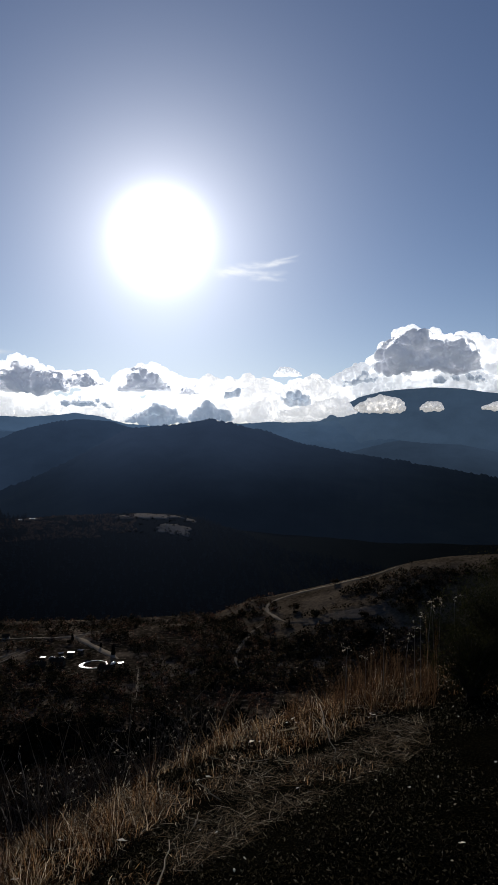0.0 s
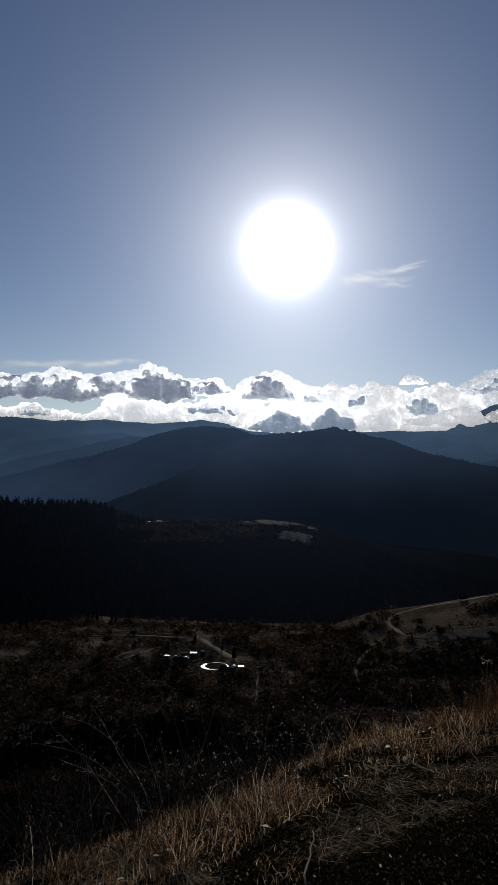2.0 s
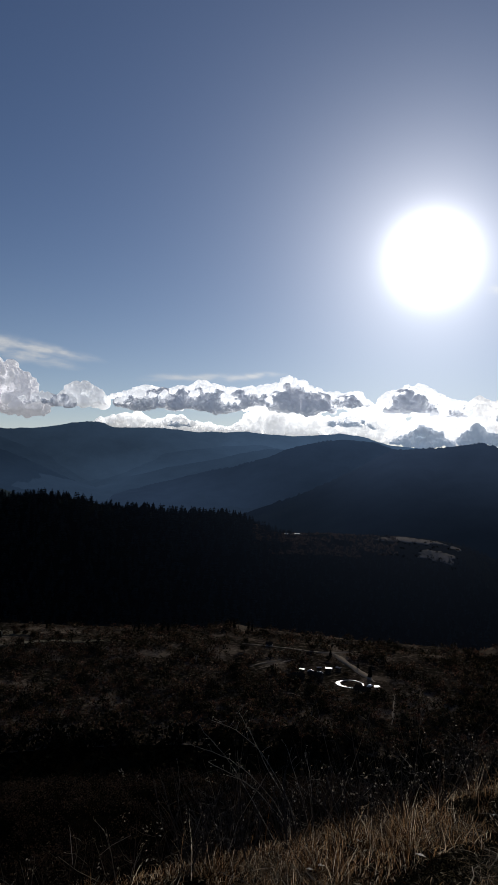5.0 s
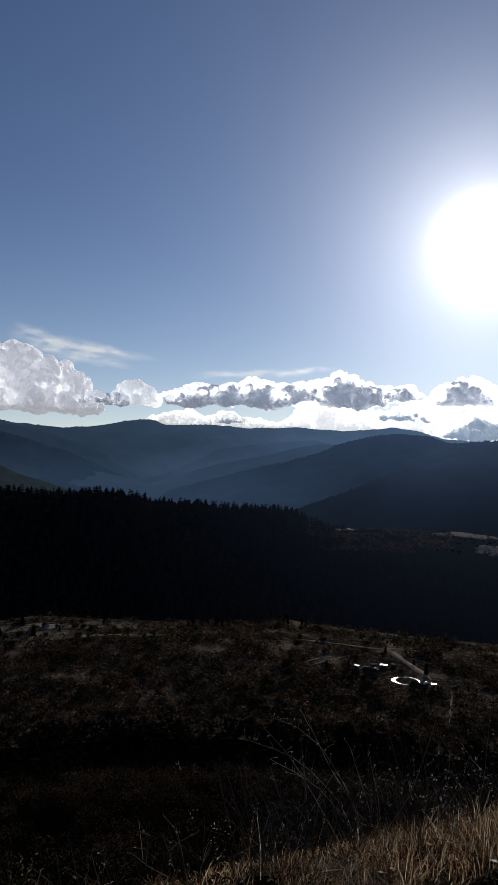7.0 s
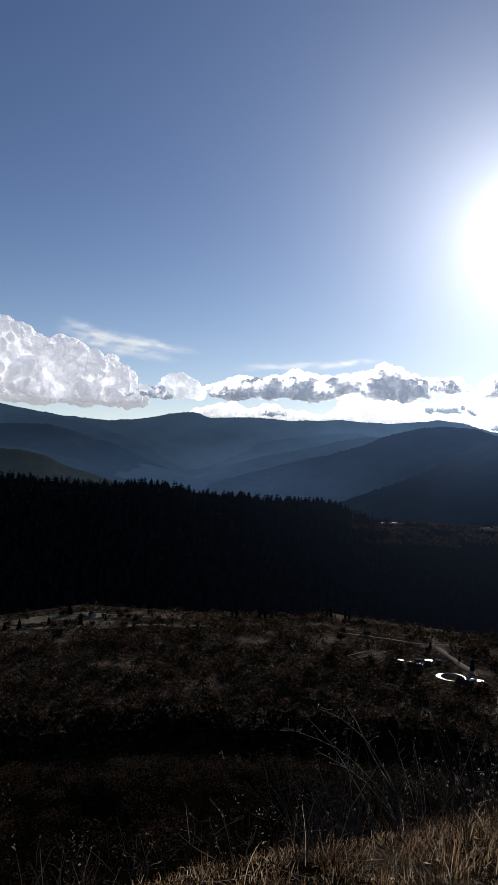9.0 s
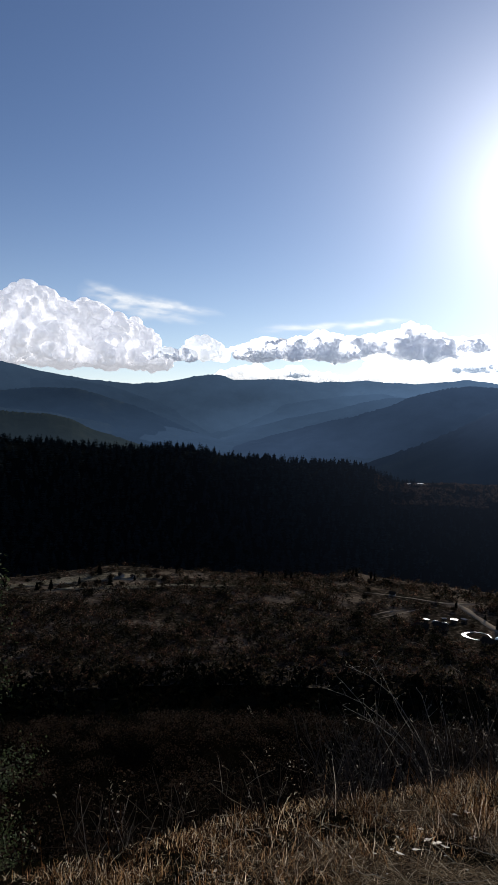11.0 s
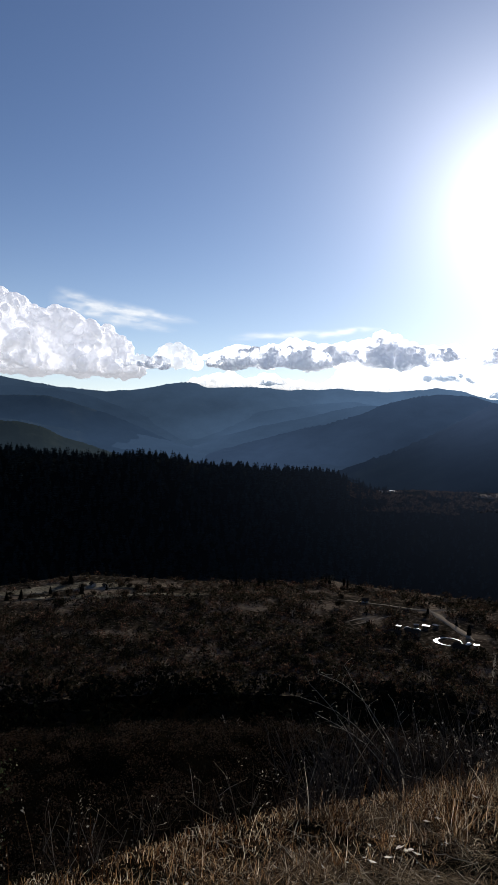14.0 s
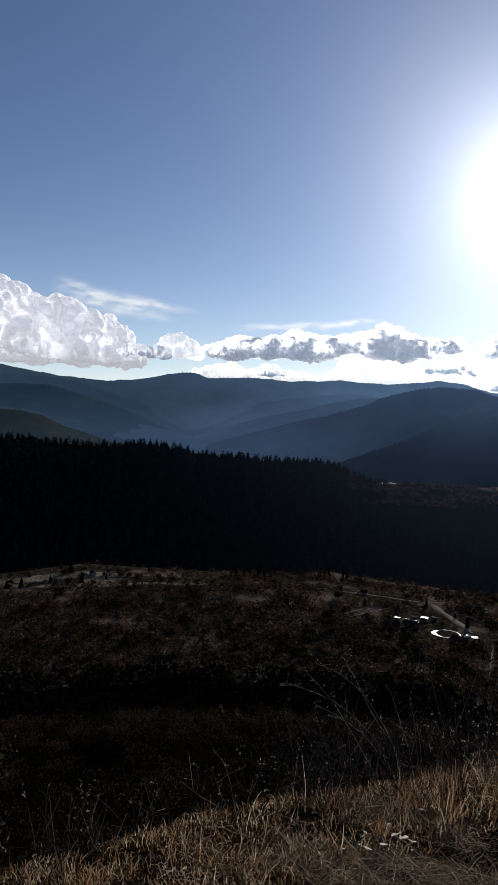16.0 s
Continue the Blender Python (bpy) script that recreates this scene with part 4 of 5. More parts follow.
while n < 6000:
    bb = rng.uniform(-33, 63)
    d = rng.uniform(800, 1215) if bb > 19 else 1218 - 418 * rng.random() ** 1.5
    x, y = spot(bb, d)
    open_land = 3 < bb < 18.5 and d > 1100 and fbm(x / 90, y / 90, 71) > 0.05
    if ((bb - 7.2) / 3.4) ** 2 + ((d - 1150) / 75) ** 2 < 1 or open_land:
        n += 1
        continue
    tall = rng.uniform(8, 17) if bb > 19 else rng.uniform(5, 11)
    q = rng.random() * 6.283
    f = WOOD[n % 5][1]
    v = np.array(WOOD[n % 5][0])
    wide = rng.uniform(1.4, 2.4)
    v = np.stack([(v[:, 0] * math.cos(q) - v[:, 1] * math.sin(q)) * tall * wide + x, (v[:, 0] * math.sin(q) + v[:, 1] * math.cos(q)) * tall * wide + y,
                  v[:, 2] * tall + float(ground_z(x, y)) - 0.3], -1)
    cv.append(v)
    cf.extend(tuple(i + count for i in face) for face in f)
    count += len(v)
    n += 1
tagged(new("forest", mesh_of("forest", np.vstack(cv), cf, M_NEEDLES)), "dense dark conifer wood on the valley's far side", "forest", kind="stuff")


def brush(name, label, mat, sites, leaves, leaf, low, rng, squat=0.7):
    """Many bushes of small leaf clumps, standing on the ground at sites of (x, y, radius)."""
    s = np.repeat(np.array(sites), leaves, 0)
    way = rng.normal(size=(len(s), 3))
    way /= np.linalg.norm(way, axis=1)[:, None]
    way[:, 2] = np.abs(way[:, 2])
    lump = 0.55 + 0.6 * rng.random(len(s)) ** 0.6
    c = way * (s[:, 2] * lump)[:, None] * np.array([1, 1, squat * 1.4])
    c[:, 0] += s[:, 0]
    c[:, 1] += s[:, 1]
    c[:, 2] += np.repeat(ground_z(np.array(sites)[:, 0], np.array(sites)[:, 1]), leaves) + low
    v, f = leaf_cards(c, 1.0, rng)
    mid = np.repeat(c, 4, 0)
    v = mid + (v - mid) * np.repeat(s[:, 2] * leaf, 4)[:, None]
    return tagged(new(name, mesh_of(name, v, f, mat)), label, "brush", kind="stuff")


def scatter(n, b0, b1, d0, d1, r0, r1, rng, keep=None):
    out = []
    while len(out) < n:
        bb, d = rng.uniform(b0, b1), math.sqrt(rng.uniform(d0 * d0, d1 * d1))
        x, y = spot(bb, d)
        if keep is None or keep(x, y, bb, d):
            out.append((x, y, rng.uniform(r0, r1)))
    return out


def on_shelf(x, y, bb, d):
    ranch = math.hypot(x + 105, y - 440) < 28 + 50 * float(fbm(x / 14, y / 14, 83))
    grove = fbm(x / 38, y / 38, 81) + 0.08
    if bb > 33 and d > 512 and rng.random() > 0.45:
        return False
    if d > 505 and rng.random() > 0.5:
        return False
    ranch = ranch or math.hypot(x + 96.7, y - 417) < 17
    return not ranch and off_track(x, y) and grove > rng.uniform(-0.2, 0.12) - 0.25 * (d < 420)


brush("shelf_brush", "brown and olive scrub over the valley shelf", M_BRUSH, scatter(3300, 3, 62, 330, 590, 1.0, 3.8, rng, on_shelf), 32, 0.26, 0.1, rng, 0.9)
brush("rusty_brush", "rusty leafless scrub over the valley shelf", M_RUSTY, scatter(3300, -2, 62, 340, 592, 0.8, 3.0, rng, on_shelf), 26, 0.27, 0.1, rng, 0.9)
THICKETS = ((-9.3, 543, 1.6, 17), (-12.5, 530, 2.0, 26), (-13.8, 502, 2.4, 20), (-15.6, 527, 1.8, 20), (-2.4, 489, 1.7, 7), (-7.9, 470, 4.5, 15), (-17.8, 533, 1.1, 12), (-19.2, 528, 0.9, 10), (-21, 540, 1.6, 16))
HEDGE = ([-14, -10.4, -6.9, -3.0], [511, 510, 510, 501])


def on_spur(x, y, bb, d):
    """Thickets, the hedge between the two fields, and the dark slope below them."""
    ragged = 0.8 * float(fbm(x / 16, y / 16, 91))
    wooded = any(((bb - p) / w) ** 2 + ((d - q) / l) ** 2 < 1 + ragged for p, q, w, l in THICKETS)
    hedge = -14 < bb < -3 and abs(d - float(np.interp(bb, *HEDGE))) < 1.6
    return off_track(x, y) and (wooded or hedge or d < 466 + 14 * ragged or (bb > -2.5 and ragged > 0) or rng.random() < 0.012)


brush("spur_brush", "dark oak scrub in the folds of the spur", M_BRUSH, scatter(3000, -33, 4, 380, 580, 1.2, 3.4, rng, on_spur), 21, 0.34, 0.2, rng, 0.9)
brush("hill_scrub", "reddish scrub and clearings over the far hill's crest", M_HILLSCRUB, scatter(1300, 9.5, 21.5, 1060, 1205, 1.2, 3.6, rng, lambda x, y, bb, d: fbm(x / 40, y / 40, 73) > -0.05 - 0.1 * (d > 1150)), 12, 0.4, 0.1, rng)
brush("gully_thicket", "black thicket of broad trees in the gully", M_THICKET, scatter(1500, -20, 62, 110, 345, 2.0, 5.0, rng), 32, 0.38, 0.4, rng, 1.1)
brush("slope_brush", "low brown and green brush on the bench below", M_DIM_BRUSH, scatter(1300, 8, 62, 40, 104, 0.6, 1.6, rng), 80, 0.085, 0.05, rng, 0.8)
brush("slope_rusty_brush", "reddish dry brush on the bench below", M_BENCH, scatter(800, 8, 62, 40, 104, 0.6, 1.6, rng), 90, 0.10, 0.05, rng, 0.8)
brush("bank_brush", "dim brush on the bank under the brow", M_DIM_BRUSH, scatter(800, -25, 62, 9, 42, 0.25, 0.8, rng), 76, 0.066, 0.0, rng, 0.8)

# dark round oaks on the spur and the shelf
def oak_mesh(seed, leaves=720):
    r = np.random.default_rng(seed)
    limbs = [tube([(0, 0, -0.1), (0.02, 0.01, 0.25), (0.0, 0.04, 0.55)], [0.06, 0.045, 0.02])]
    centres = []
    for _ in range(9):
        q, e = r.random() * 6.283, r.uniform(0.3, 1.0)
        tip = np.array([math.cos(q) * 0.5 * r.uniform(0.3, 1), math.sin(q) * 0.5 * r.uniform(0.3, 1), 0.2 + 0.5 * e])
        limbs.append(tube([(0, 0.02, 0.25), tip * 0.6 + np.array([0, 0, 0.08]), tip], [0.025, 0.015, 0.006], 5))
        centres.append(tip + r.normal(size=(leaves // 9, 3)) * np.array([0.17, 0.17, 0.12]))
    v, f = leaf_cards(np.vstack(centres), 0.07, r)
    return mesh_of("trunk", *joined(limbs), M_BARK), mesh_of("crown", v, f, M_BRUSH)


OAKS = [oak_mesh(200 + k) for k in range(3)]


def oak(k, bearing, distance, tall, turn, label, group):
    x, y = spot(bearing, distance)
    ob = thing("oak_tree", label, "tree", group, at=(x, y, float(ground_z(x, y))), turn=turn)
    ob.scale = (tall, tall, tall)
    part("trunk", OAKS[k][0], ob)
    part("crown", OAKS[k][1], ob)


for _ in range(50):
    oak(int(rng.integers(3)), rng.uniform(-28, 3), 578 - 178 * rng.random() ** 0.5, rng.uniform(3, 7), rng.random() * 360, "small dark oak on the dry spur", "oaks on the spur")
for _ in range(60):
    oak(int(rng.integers(3)), rng.uniform(4, 60), rng.uniform(360, 572), rng.uniform(3, 6), rng.random() * 360, "small dark oak amid the scrub", "oaks on the shelf")
for _ in range(34):
    oak(int(rng.integers(3)), rng.uniform(30, 55), rng.uniform(512, 572), rng.uniform(2.5, 5), rng.random() * 360, "small dark oak on the pale rim", "oaks on the rim")
for bb, d, tall in ((43.5, 521, 9), (44.4, 556, 10), (49.4, 520, 7), (48.3, 519, 8), (41.5, 535, 5), (46.0, 530, 6), (11.3, 452, 7), (14.6, 492, 5), (12.3, 470, 4), (52, 545, 7)):
    conifer(int(rng.integers(5)), *spot(bb, d), tall, rng.random() * 360, "dark conifer standing alone on the shelf", "conifers on the shelf", 1.5)
for bb in (28.7, 28.2, 23.4, 23.0, 22.7, 21.2, 21.5, 31.0, 30.6, 38.0):
    conifer(int(rng.integers(5)), *spot(bb, 571), rng.uniform(6, 9), rng.random() * 360, "thin dark tree on the shelf's rim", "trees on the rim")

# ---- tracks ----
def track(name, label, line, width):
    """A dirt road over the ground, along (bearing, range)."""
    pts = np.array([spot(*p) for p in line])
    s = np.r_[0, np.cumsum(np.hypot(*np.diff(pts, axis=0).T))]
    q = np.arange(0, s[-1], 3.0)
    x, y = np.interp(q, s, pts[:, 0]), np.interp(q, s, pts[:, 1])
    for _ in range(4):
        x[1:-1], y[1:-1] = (x[:-2] + 2 * x[1:-1] + x[2:]) / 4, (y[:-2] + 2 * y[1:-1] + y[2:]) / 4
    tx, ty = np.gradient(x), np.gradient(y)
    n = np.hypot(tx, ty)
    rows = []
    for o, lift in ((-1.2, -0.5), (-1.0, 0.14), (0.0, 0.2), (1.0, 0.14), (1.2, -0.5)):
        w = width / 2 * o * (1 + 1.1 * fbm(q / 9, q * 0 + o, 5)) * np.clip(np.minimum(q, q[-1] - q) / 12, 0.25, 1)
        px, py = x - ty / n * w, y + tx / n * w
        rows.append(np.stack([px, py, ground_z(px, py) + lift], -1))
    v = np.concatenate(rows)
    m = len(q)
    f = [(k * m + i, k * m + i + 1, (k + 1) * m + i + 1, (k + 1) * m + i) for k in range(4) for i in range(m - 1)]
    return tagged(new(name, mesh_of(name, v, f, M_DIRT, True)), label, "dirt road", kind="structure")


for track_name, (track_label, line, width) in TRACKS.items():
    track(track_name, track_label, line, width)



def meadow(name, label, bearing, distance, half_b, half_d, lift, mat, seed):
    bs, ds = np.meshgrid(np.linspace(-1, 1, 41), np.linspace(-1, 1, 25))
    k = np.hypot(bs, ds)
    k = np.where(k > 0, np.maximum(abs(bs), abs(ds)) / np.maximum(k, 1e-6), 1)
    wob = 1 + 1.5 * fbm(np.cos(np.arctan2(ds, bs)) * 2.2 + 9, np.sin(np.arctan2(ds, bs)) * 2.2, seed, 5)
    b2, d2 = bearing + bs * k * wob * half_b, distance + ds * k * wob * half_d
    x, y = -np.sin(np.radians(b2)) * d2, np.cos(np.radians(b2)) * d2
    edge = np.maximum(abs(bs), abs(ds))
    z = ground_z(x, y) + lift - (edge > 0.97) * (lift + 1.5)
    v = np.stack([x, y, z], -1).reshape(-1, 3)
    f = [(i * 41 + j, i * 41 + j + 1, (i + 1) * 41 + j + 1, (i + 1) * 41 + j) for i in range(24) for j in range(40)]
    return tagged(new(name, mesh_of(name, v, f, mat, True)), label, "meadow", kind="structure")


meadow("meadow_upper", "pale dry clearing on the far hill", 8.3, 1176, 2.5, 24, 1.3, M_CLEARING, 3)
meadow("meadow_lower", "pale dry clearing on the far hill", 6.4, 1092, 1.5, 30, 1.3, M_CLEARING, 6)
meadow("meadow_small", "small pale clearing on the far hill", 4.9, 1165, 0.5, 12, 1.3, M_CLEARING, 8)
meadow("meadow_west", "small pale clearing on the far hill", 17.9, 1190, 0.8, 8, 1.3, M_CLEARING, 9)
meadow("field_spur", "dry stubble field below the hedge on the spur", -8.0, 495, 5.2, 9, 0.4, M_FIELD, 12)
brush("meadow_scrub", "dark scrub dotted over the far clearings", M_THICKET, scatter(90, 4.4, 11, 1050, 1200, 1.0, 3.0, rng), 14, 0.4, 1.2, rng)
meadow("meadow_rim", "pale dry clearing near the shelf's rim", 46, 548, 7.5, 12, 0.5, M_RIM, 11)
meadow("meadow_strip", "pale dry strip across the shelf", 43, 514, 5.0, 6, 0.5, M_RIM, 13)
meadow("meadow_end", "pale dry strip across the shelf", 35.5, 517, 3.6, 4, 0.5, M_RIM, 14)

# ---- the ranch on the shelf ----
def shed(name, label, bearing, distance, size, turn, wall, roof, pitch=0.12, door=True):
    x, y = spot(bearing, distance)
    w, d, h = size
    ob = thing(name, label, "building", "ranch buildings", at=(x, y, float(ground_z(x, y)) - 0.3), turn=turn)
    bm = bmesh.new()
    rise = d / 2 * pitch * 2
    a = [(-w / 2, -d / 2, 0), (w / 2, -d / 2, 0), (w / 2, d / 2, 0), (-w / 2, d / 2, 0)]
    vs = [bm.verts.new(p) for p in a] + [bm.verts.new((p[0], p[1], h)) for p in a] + [bm.verts.new((-w / 2, 0, h + rise)), bm.verts.new((w / 2, 0, h + rise))]
    for q in ((0, 1, 5, 4), (2, 3, 7, 6), (1, 2, 6, 9, 5), (3, 0, 4, 8, 7), (3, 2, 1, 0)):
        bm.faces.new([vs[i] for i in q])
    part("wall", mesh_bm("wall", bm, wall), ob)
    for side in (-1, 1):
        bm = bmesh.new()
        e, o = 0.5, 0.12
        lo, hi = h - e * pitch * 2, h + rise
        pts = [(-w / 2 - e, side * (d / 2 + e), lo), (w / 2 + e, side * (d / 2 + e), lo), (w / 2 + e, 0, hi), (-w / 2 - e, 0, hi)]
        b0 = [bm.verts.new((p[0], p[1], p[2] + 0.02)) for p in pts]
        b1 = [bm.verts.new((p[0], p[1], p[2] + 0.02 + o)) for p in pts]
        bm.faces.new(b1)
        bm.faces.new(b0[::-1])
        for i in range(4):
            bm.faces.new((b0[i], b0[(i + 1) % 4], b1[(i + 1) % 4], b1[i]))
        bmesh.ops.recalc_face_normals(bm, faces=bm.faces)
        part("roof", mesh_bm("roof", bm, roof), ob)
    if door:
        part("door", box_mesh("door", (-0.8, -d / 2 - 0.06, 0.3), (0.8, -d / 2 + 0.02, min(2.6, h)), M_WALLBOARD, 0.02), ob)
        for wx in (-w * 0.32, w * 0.32):
            part("window", box_mesh("window", (wx - 0.6, -d / 2 - 0.05, 1.2), (wx + 0.6, -d / 2 + 0.02, 2.1), M_GLASS), ob)
    return ob


shed("shed", "low shed with a bright sheet-metal roof", 14.7, 457, (3.8, 2.4, 2.2), 6, M_WALLBOARD, M_METALROOF, 0.02)
shed("shed", "small shed with a bright sheet-metal roof", 16.9, 452, (2.8, 1.6, 2.0), -4, M_WALLBOARD, M_METALROOF, 0.03)
shed("shed", "small grey shed in the ranch yard", 15.5, 458, (2.4, 2, 2.0), 30, M_WALLBOARD, M_DULLROOF, 0.12)
shed("barn", "dark-roofed barn in the middle of the yard", 15.7, 440, (8, 5, 2.6), -12, M_WALLBOARD, M_DARKROOF, 0.3)
shed("shed", "small grey shed in the ranch yard", 13.9, 461, (3, 2.2, 2.0), -20, M_WALLBOARD, M_DULLROOF, 0.1)
shed("shed", "small shed with a glinting metal roof", 10.7, 429, (2.6, 2.2, 2.0), 12, M_WHITEWALL, M_METALROOF, 0.03)
shed("barn", "long dark-roofed barn in the ranch yard", 17.3, 436, (9, 6, 2.4), 8, M_WALLBOARD, M_DARKROOF, 0.3)
shed("barn", "dark-roofed barn beside the ring", 11.9, 421, (8, 6, 2.4), -25, M_WALLBOARD, M_DARKROOF, 0.3)
shed("cabin", "small pale cabin in the scrub", 19.7, 509, (4.5, 3.2, 2.2), 15, M_WHITEWALL, M_DARKROOF, 0.3)
shed("house", "white farmhouse among conifers on the rim", 42.6, 545, (5.5, 4, 2.4), -30, M_WHITEWALL, M_DARKROOF, 0.35)
shed("shed", "white outbuilding near the farmhouse", 41.6, 543, (4, 3, 2.4), -20, M_WHITEWALL, M_DARKROOF, 0.3)
shed("house", "house with a glinting roof on the far hill", 17.7, 1186, (9, 6, 3), 4, M_WHITEWALL, M_METALROOF, 0.06)
shed("house", "house with a glinting roof on the far hill", 18.6, 1184, (6, 5, 3), -6, M_WHITEWALL, M_METALROOF, 0.06)

# round ring of shining panels
rx, ry = spot(12.8, 434)
ring = thing("round_pen", "round pen ringed by shining pale panels in the yard", "pen", at=(rx, ry, float(ground_z(rx, ry))))
for k in range(24):
    a0, a1 = 2 * math.pi * k / 24 + 0.01, 2 * math.pi * (k + 1) / 24 - 0.01
    mid_a = (a0 + a1) / 2
    wide = 0.42 + 2.2 * max(0.0, math.cos(mid_a - math.radians(200))) ** 4
    v, f = [], []
    for a in (a0, mid_a, a1):
        for rad, z in ((7.2, -0.4), (7.2, 0.3), (7.2 + wide * 0.5, 0.34), (7.2 + wide, 0.3), (7.2 + wide, -0.4)):
            v.append((math.cos(a) * rad, math.sin(a) * rad, z))
    for s in range(2):
        f += [(s * 5 + i, s * 5 + i + 1, s * 5 + i + 6, s * 5 + i + 5) for i in range(4)]
    f += [(0, 1, 2, 3, 4), (14, 13, 12, 11, 10)]
    part("panel", mesh_of("panel", v, f, M_GALV), ring)


def car(label, bearing, distance, turn, paint):
    x, y = spot(bearing, distance)
    ob = thing("car", label, "car", "cars in the yard", at=(x, y, float(ground_z(x, y)) + 0.02), turn=turn)
    bm = bmesh.new()
    prof = [(-2.2, 0.35), (-2.25, 0.8), (-1.5, 0.95), (-0.8, 1.45), (0.9, 1.48), (1.7, 1.0), (2.2, 0.9), (2.25, 0.35)]
    a = [bm.verts.new((p[0], -0.85, p[1])) for p in prof]
    c = [bm.verts.new((p[0], 0.85, p[1])) for p in prof]
    bm.faces.new(a)
    bm.faces.new(c[::-1])
    for i in range(len(prof)):
        bm.faces.new((a[i], c[i], c[(i + 1) % 8], a[(i + 1) % 8]))
    bmesh.ops.recalc_face_normals(bm, faces=bm.faces)
    bmesh.ops.bevel(bm, geom=bm.edges[:], offset=0.06, segments=2, affect="EDGES")
    part("body", mesh_bm("body", bm, paint, True), ob)
    part("windscreen", mesh_of("windscreen", [(1.66, -0.7, 1.06), (1.66, 0.7, 1.06), (0.98, 0.66, 1.5), (0.98, -0.66, 1.5), (1.6, -0.7, 1.02), (1.6, 0.7, 1.02), (0.92, 0.66, 1.44), (0.92, -0.66, 1.44)],
                               [(0, 1, 2, 3), (7, 6, 5, 4), (0, 4, 5, 1), (1, 5, 6, 2), (2, 6, 7, 3), (3, 7, 4, 0)], M_GLASS), ob)
    for wx in (-1.4, 1.4):
        for wy in (-0.86, 0.86):
            part("wheel", mesh_of("wheel", *tube([(wx, wy - 0.1, 0.33), (wx, wy + 0.1, 0.33)], [0.33, 0.33], 14), M_RUBBER), ob)


car("dark car parked in the ranch yard", 16.2, 452, 40, M_CAR)
car("dark car parked in the ranch yard", 15.4, 450, -15, M_CAR)
car("silver car parked by the sheds", 11.3, 432, 70, M_GALV)

# a bare pale tree in the scrub
def bare_tree(name, label, x, y, tall, seed, mat):
    r = np.random.default_rng(seed)
    ob = thing(name, label, "tree", at=(x, y, float(ground_z(x, y)) - 0.1))
    part("trunk", mesh_of("trunk", *tube([(0, 0, 0), (0.05 * tall, 0, tall * 0.4), (0.02 * tall, 0.03 * tall, tall * 0.75)], [0.05 * tall, 0.035 * tall, 0.015 * tall]), mat, True), ob)
    for _ in range(9):
        h = r.uniform(0.3, 0.75) * tall
        q, l = r.random() * 6.283, r.uniform(0.2, 0.45) * tall
        p0 = np.array([0.03 * tall, 0.01 * tall, h])
        p1 = p0 + np.array([math.cos(q) * l * 0.5, math.sin(q) * l * 0.5, l * 0.4])
        p2 = p1 + np.array([math.cos(q + 0.5) * l * 0.4, math.sin(q + 0.5) * l * 0.4, l * 0.5])
        part("limb", mesh_of("limb", *tube([p0, p1, p2], [0.022 * tall, 0.013 * tall, 0.004 * tall], 5), mat, True), ob)


bare_tree("bare_tree", "bleached leafless tree in the scrub", *spot(25.8, 459), 7, 4, M_TWIG)
bare_tree("bare_tree", "bleached leafless tree in the gully", *spot(31.5, 262), 11, 5, M_TWIG)
bare_tree("bare_tree", "bleached leafless tree in the gully", *spot(30.6, 268), 9, 6, M_TWIG)

# ---- the grassy brow ----
def blades(sites, heights, widths, lean, curl, rng, mat, name, label, category, rest=0.0):
    """Grass blades: thin strips of five joints that lean, curl over and taper to a tip."""
    n = len(sites)
    q = rng.random(n) * 6.283
    tilt = rest + np.abs(rng.normal(size=n)) * lean
    turn = rng.random(n) ** 1.5 * curl
    flat = np.stack([np.cos(q), np.sin(q), 0 * q], -1)
    side_q = q + 1.57 + rng.normal(size=n) * 0.7
    side = np.stack([np.cos(side_q), np.sin(side_q), 0.3 * rng.normal(size=n)], -1) * widths[:, None] / 2
    p = sites - np.array([0, 0, 0.01])
    rows = []
    for k, w in enumerate((1.0, 0.95, 0.85, 0.7, 0.45)):
        rows += [p - side * w, p + side * w]
        a = tilt + turn * (k / 4) ** 1.3
        q2 = 0.16 * np.sin(k * 1.3 + q * 5)
        way = flat * np.cos(q2)[:, None] + np.stack([-np.sin(q), np.cos(q), 0 * q], -1) * np.sin(q2)[:, None]
        p = p + (way * np.sin(a)[:, None] + np.array([0, 0, 1]) * np.cos(a)[:, None]) * (heights / 5)[:, None]
    v = np.stack(rows + [p], 1).reshape(-1, 3)
    k = np.arange(n)[:, None] * 11
    f4 = np.vstack([k + np.array([i, i + 1, i + 3, i + 2]) for i in (0, 2, 4, 6)])
    f3 = k + np.array([8, 9, 10])
    return tagged(new(name, mesh_of(name, v, f4.tolist() + f3.tolist(), mat)), label, category, kind="stuff"), p


def brow_sites(n, rng, lo, hi, b0=-28, b1=64, clump=0.0, seed=60):
    """Places near the brow: lo and hi in shares of the brow's distance."""
    out = []
    while len(out) < n:
        m = n * 3
        bb, k = rng.uniform(b0, b1, m), rng.uniform(lo, hi, m)
        d = np.interp(bb, *BROW) * k
        x, y = -np.sin(np.radians(bb)) * d, np.cos(np.radians(bb)) * d
        dens = fbm(x * 1.7, y * 1.7, seed) + 0.5 * fbm(x * 6, y * 6, seed + 4)
        ok = (dens * 3 * clump > rng.uniform(-0.35, 0.35, m)) & (rng.random(m) < d / 8)
        out.extend(np.stack([x, y, ground_z(x, y)], -1)[ok].tolist())
    return np.array(out[:n])


rng = np.random.default_rng(11)
s = brow_sites(24000, rng, 0.80, 1.22, clump=2.2)
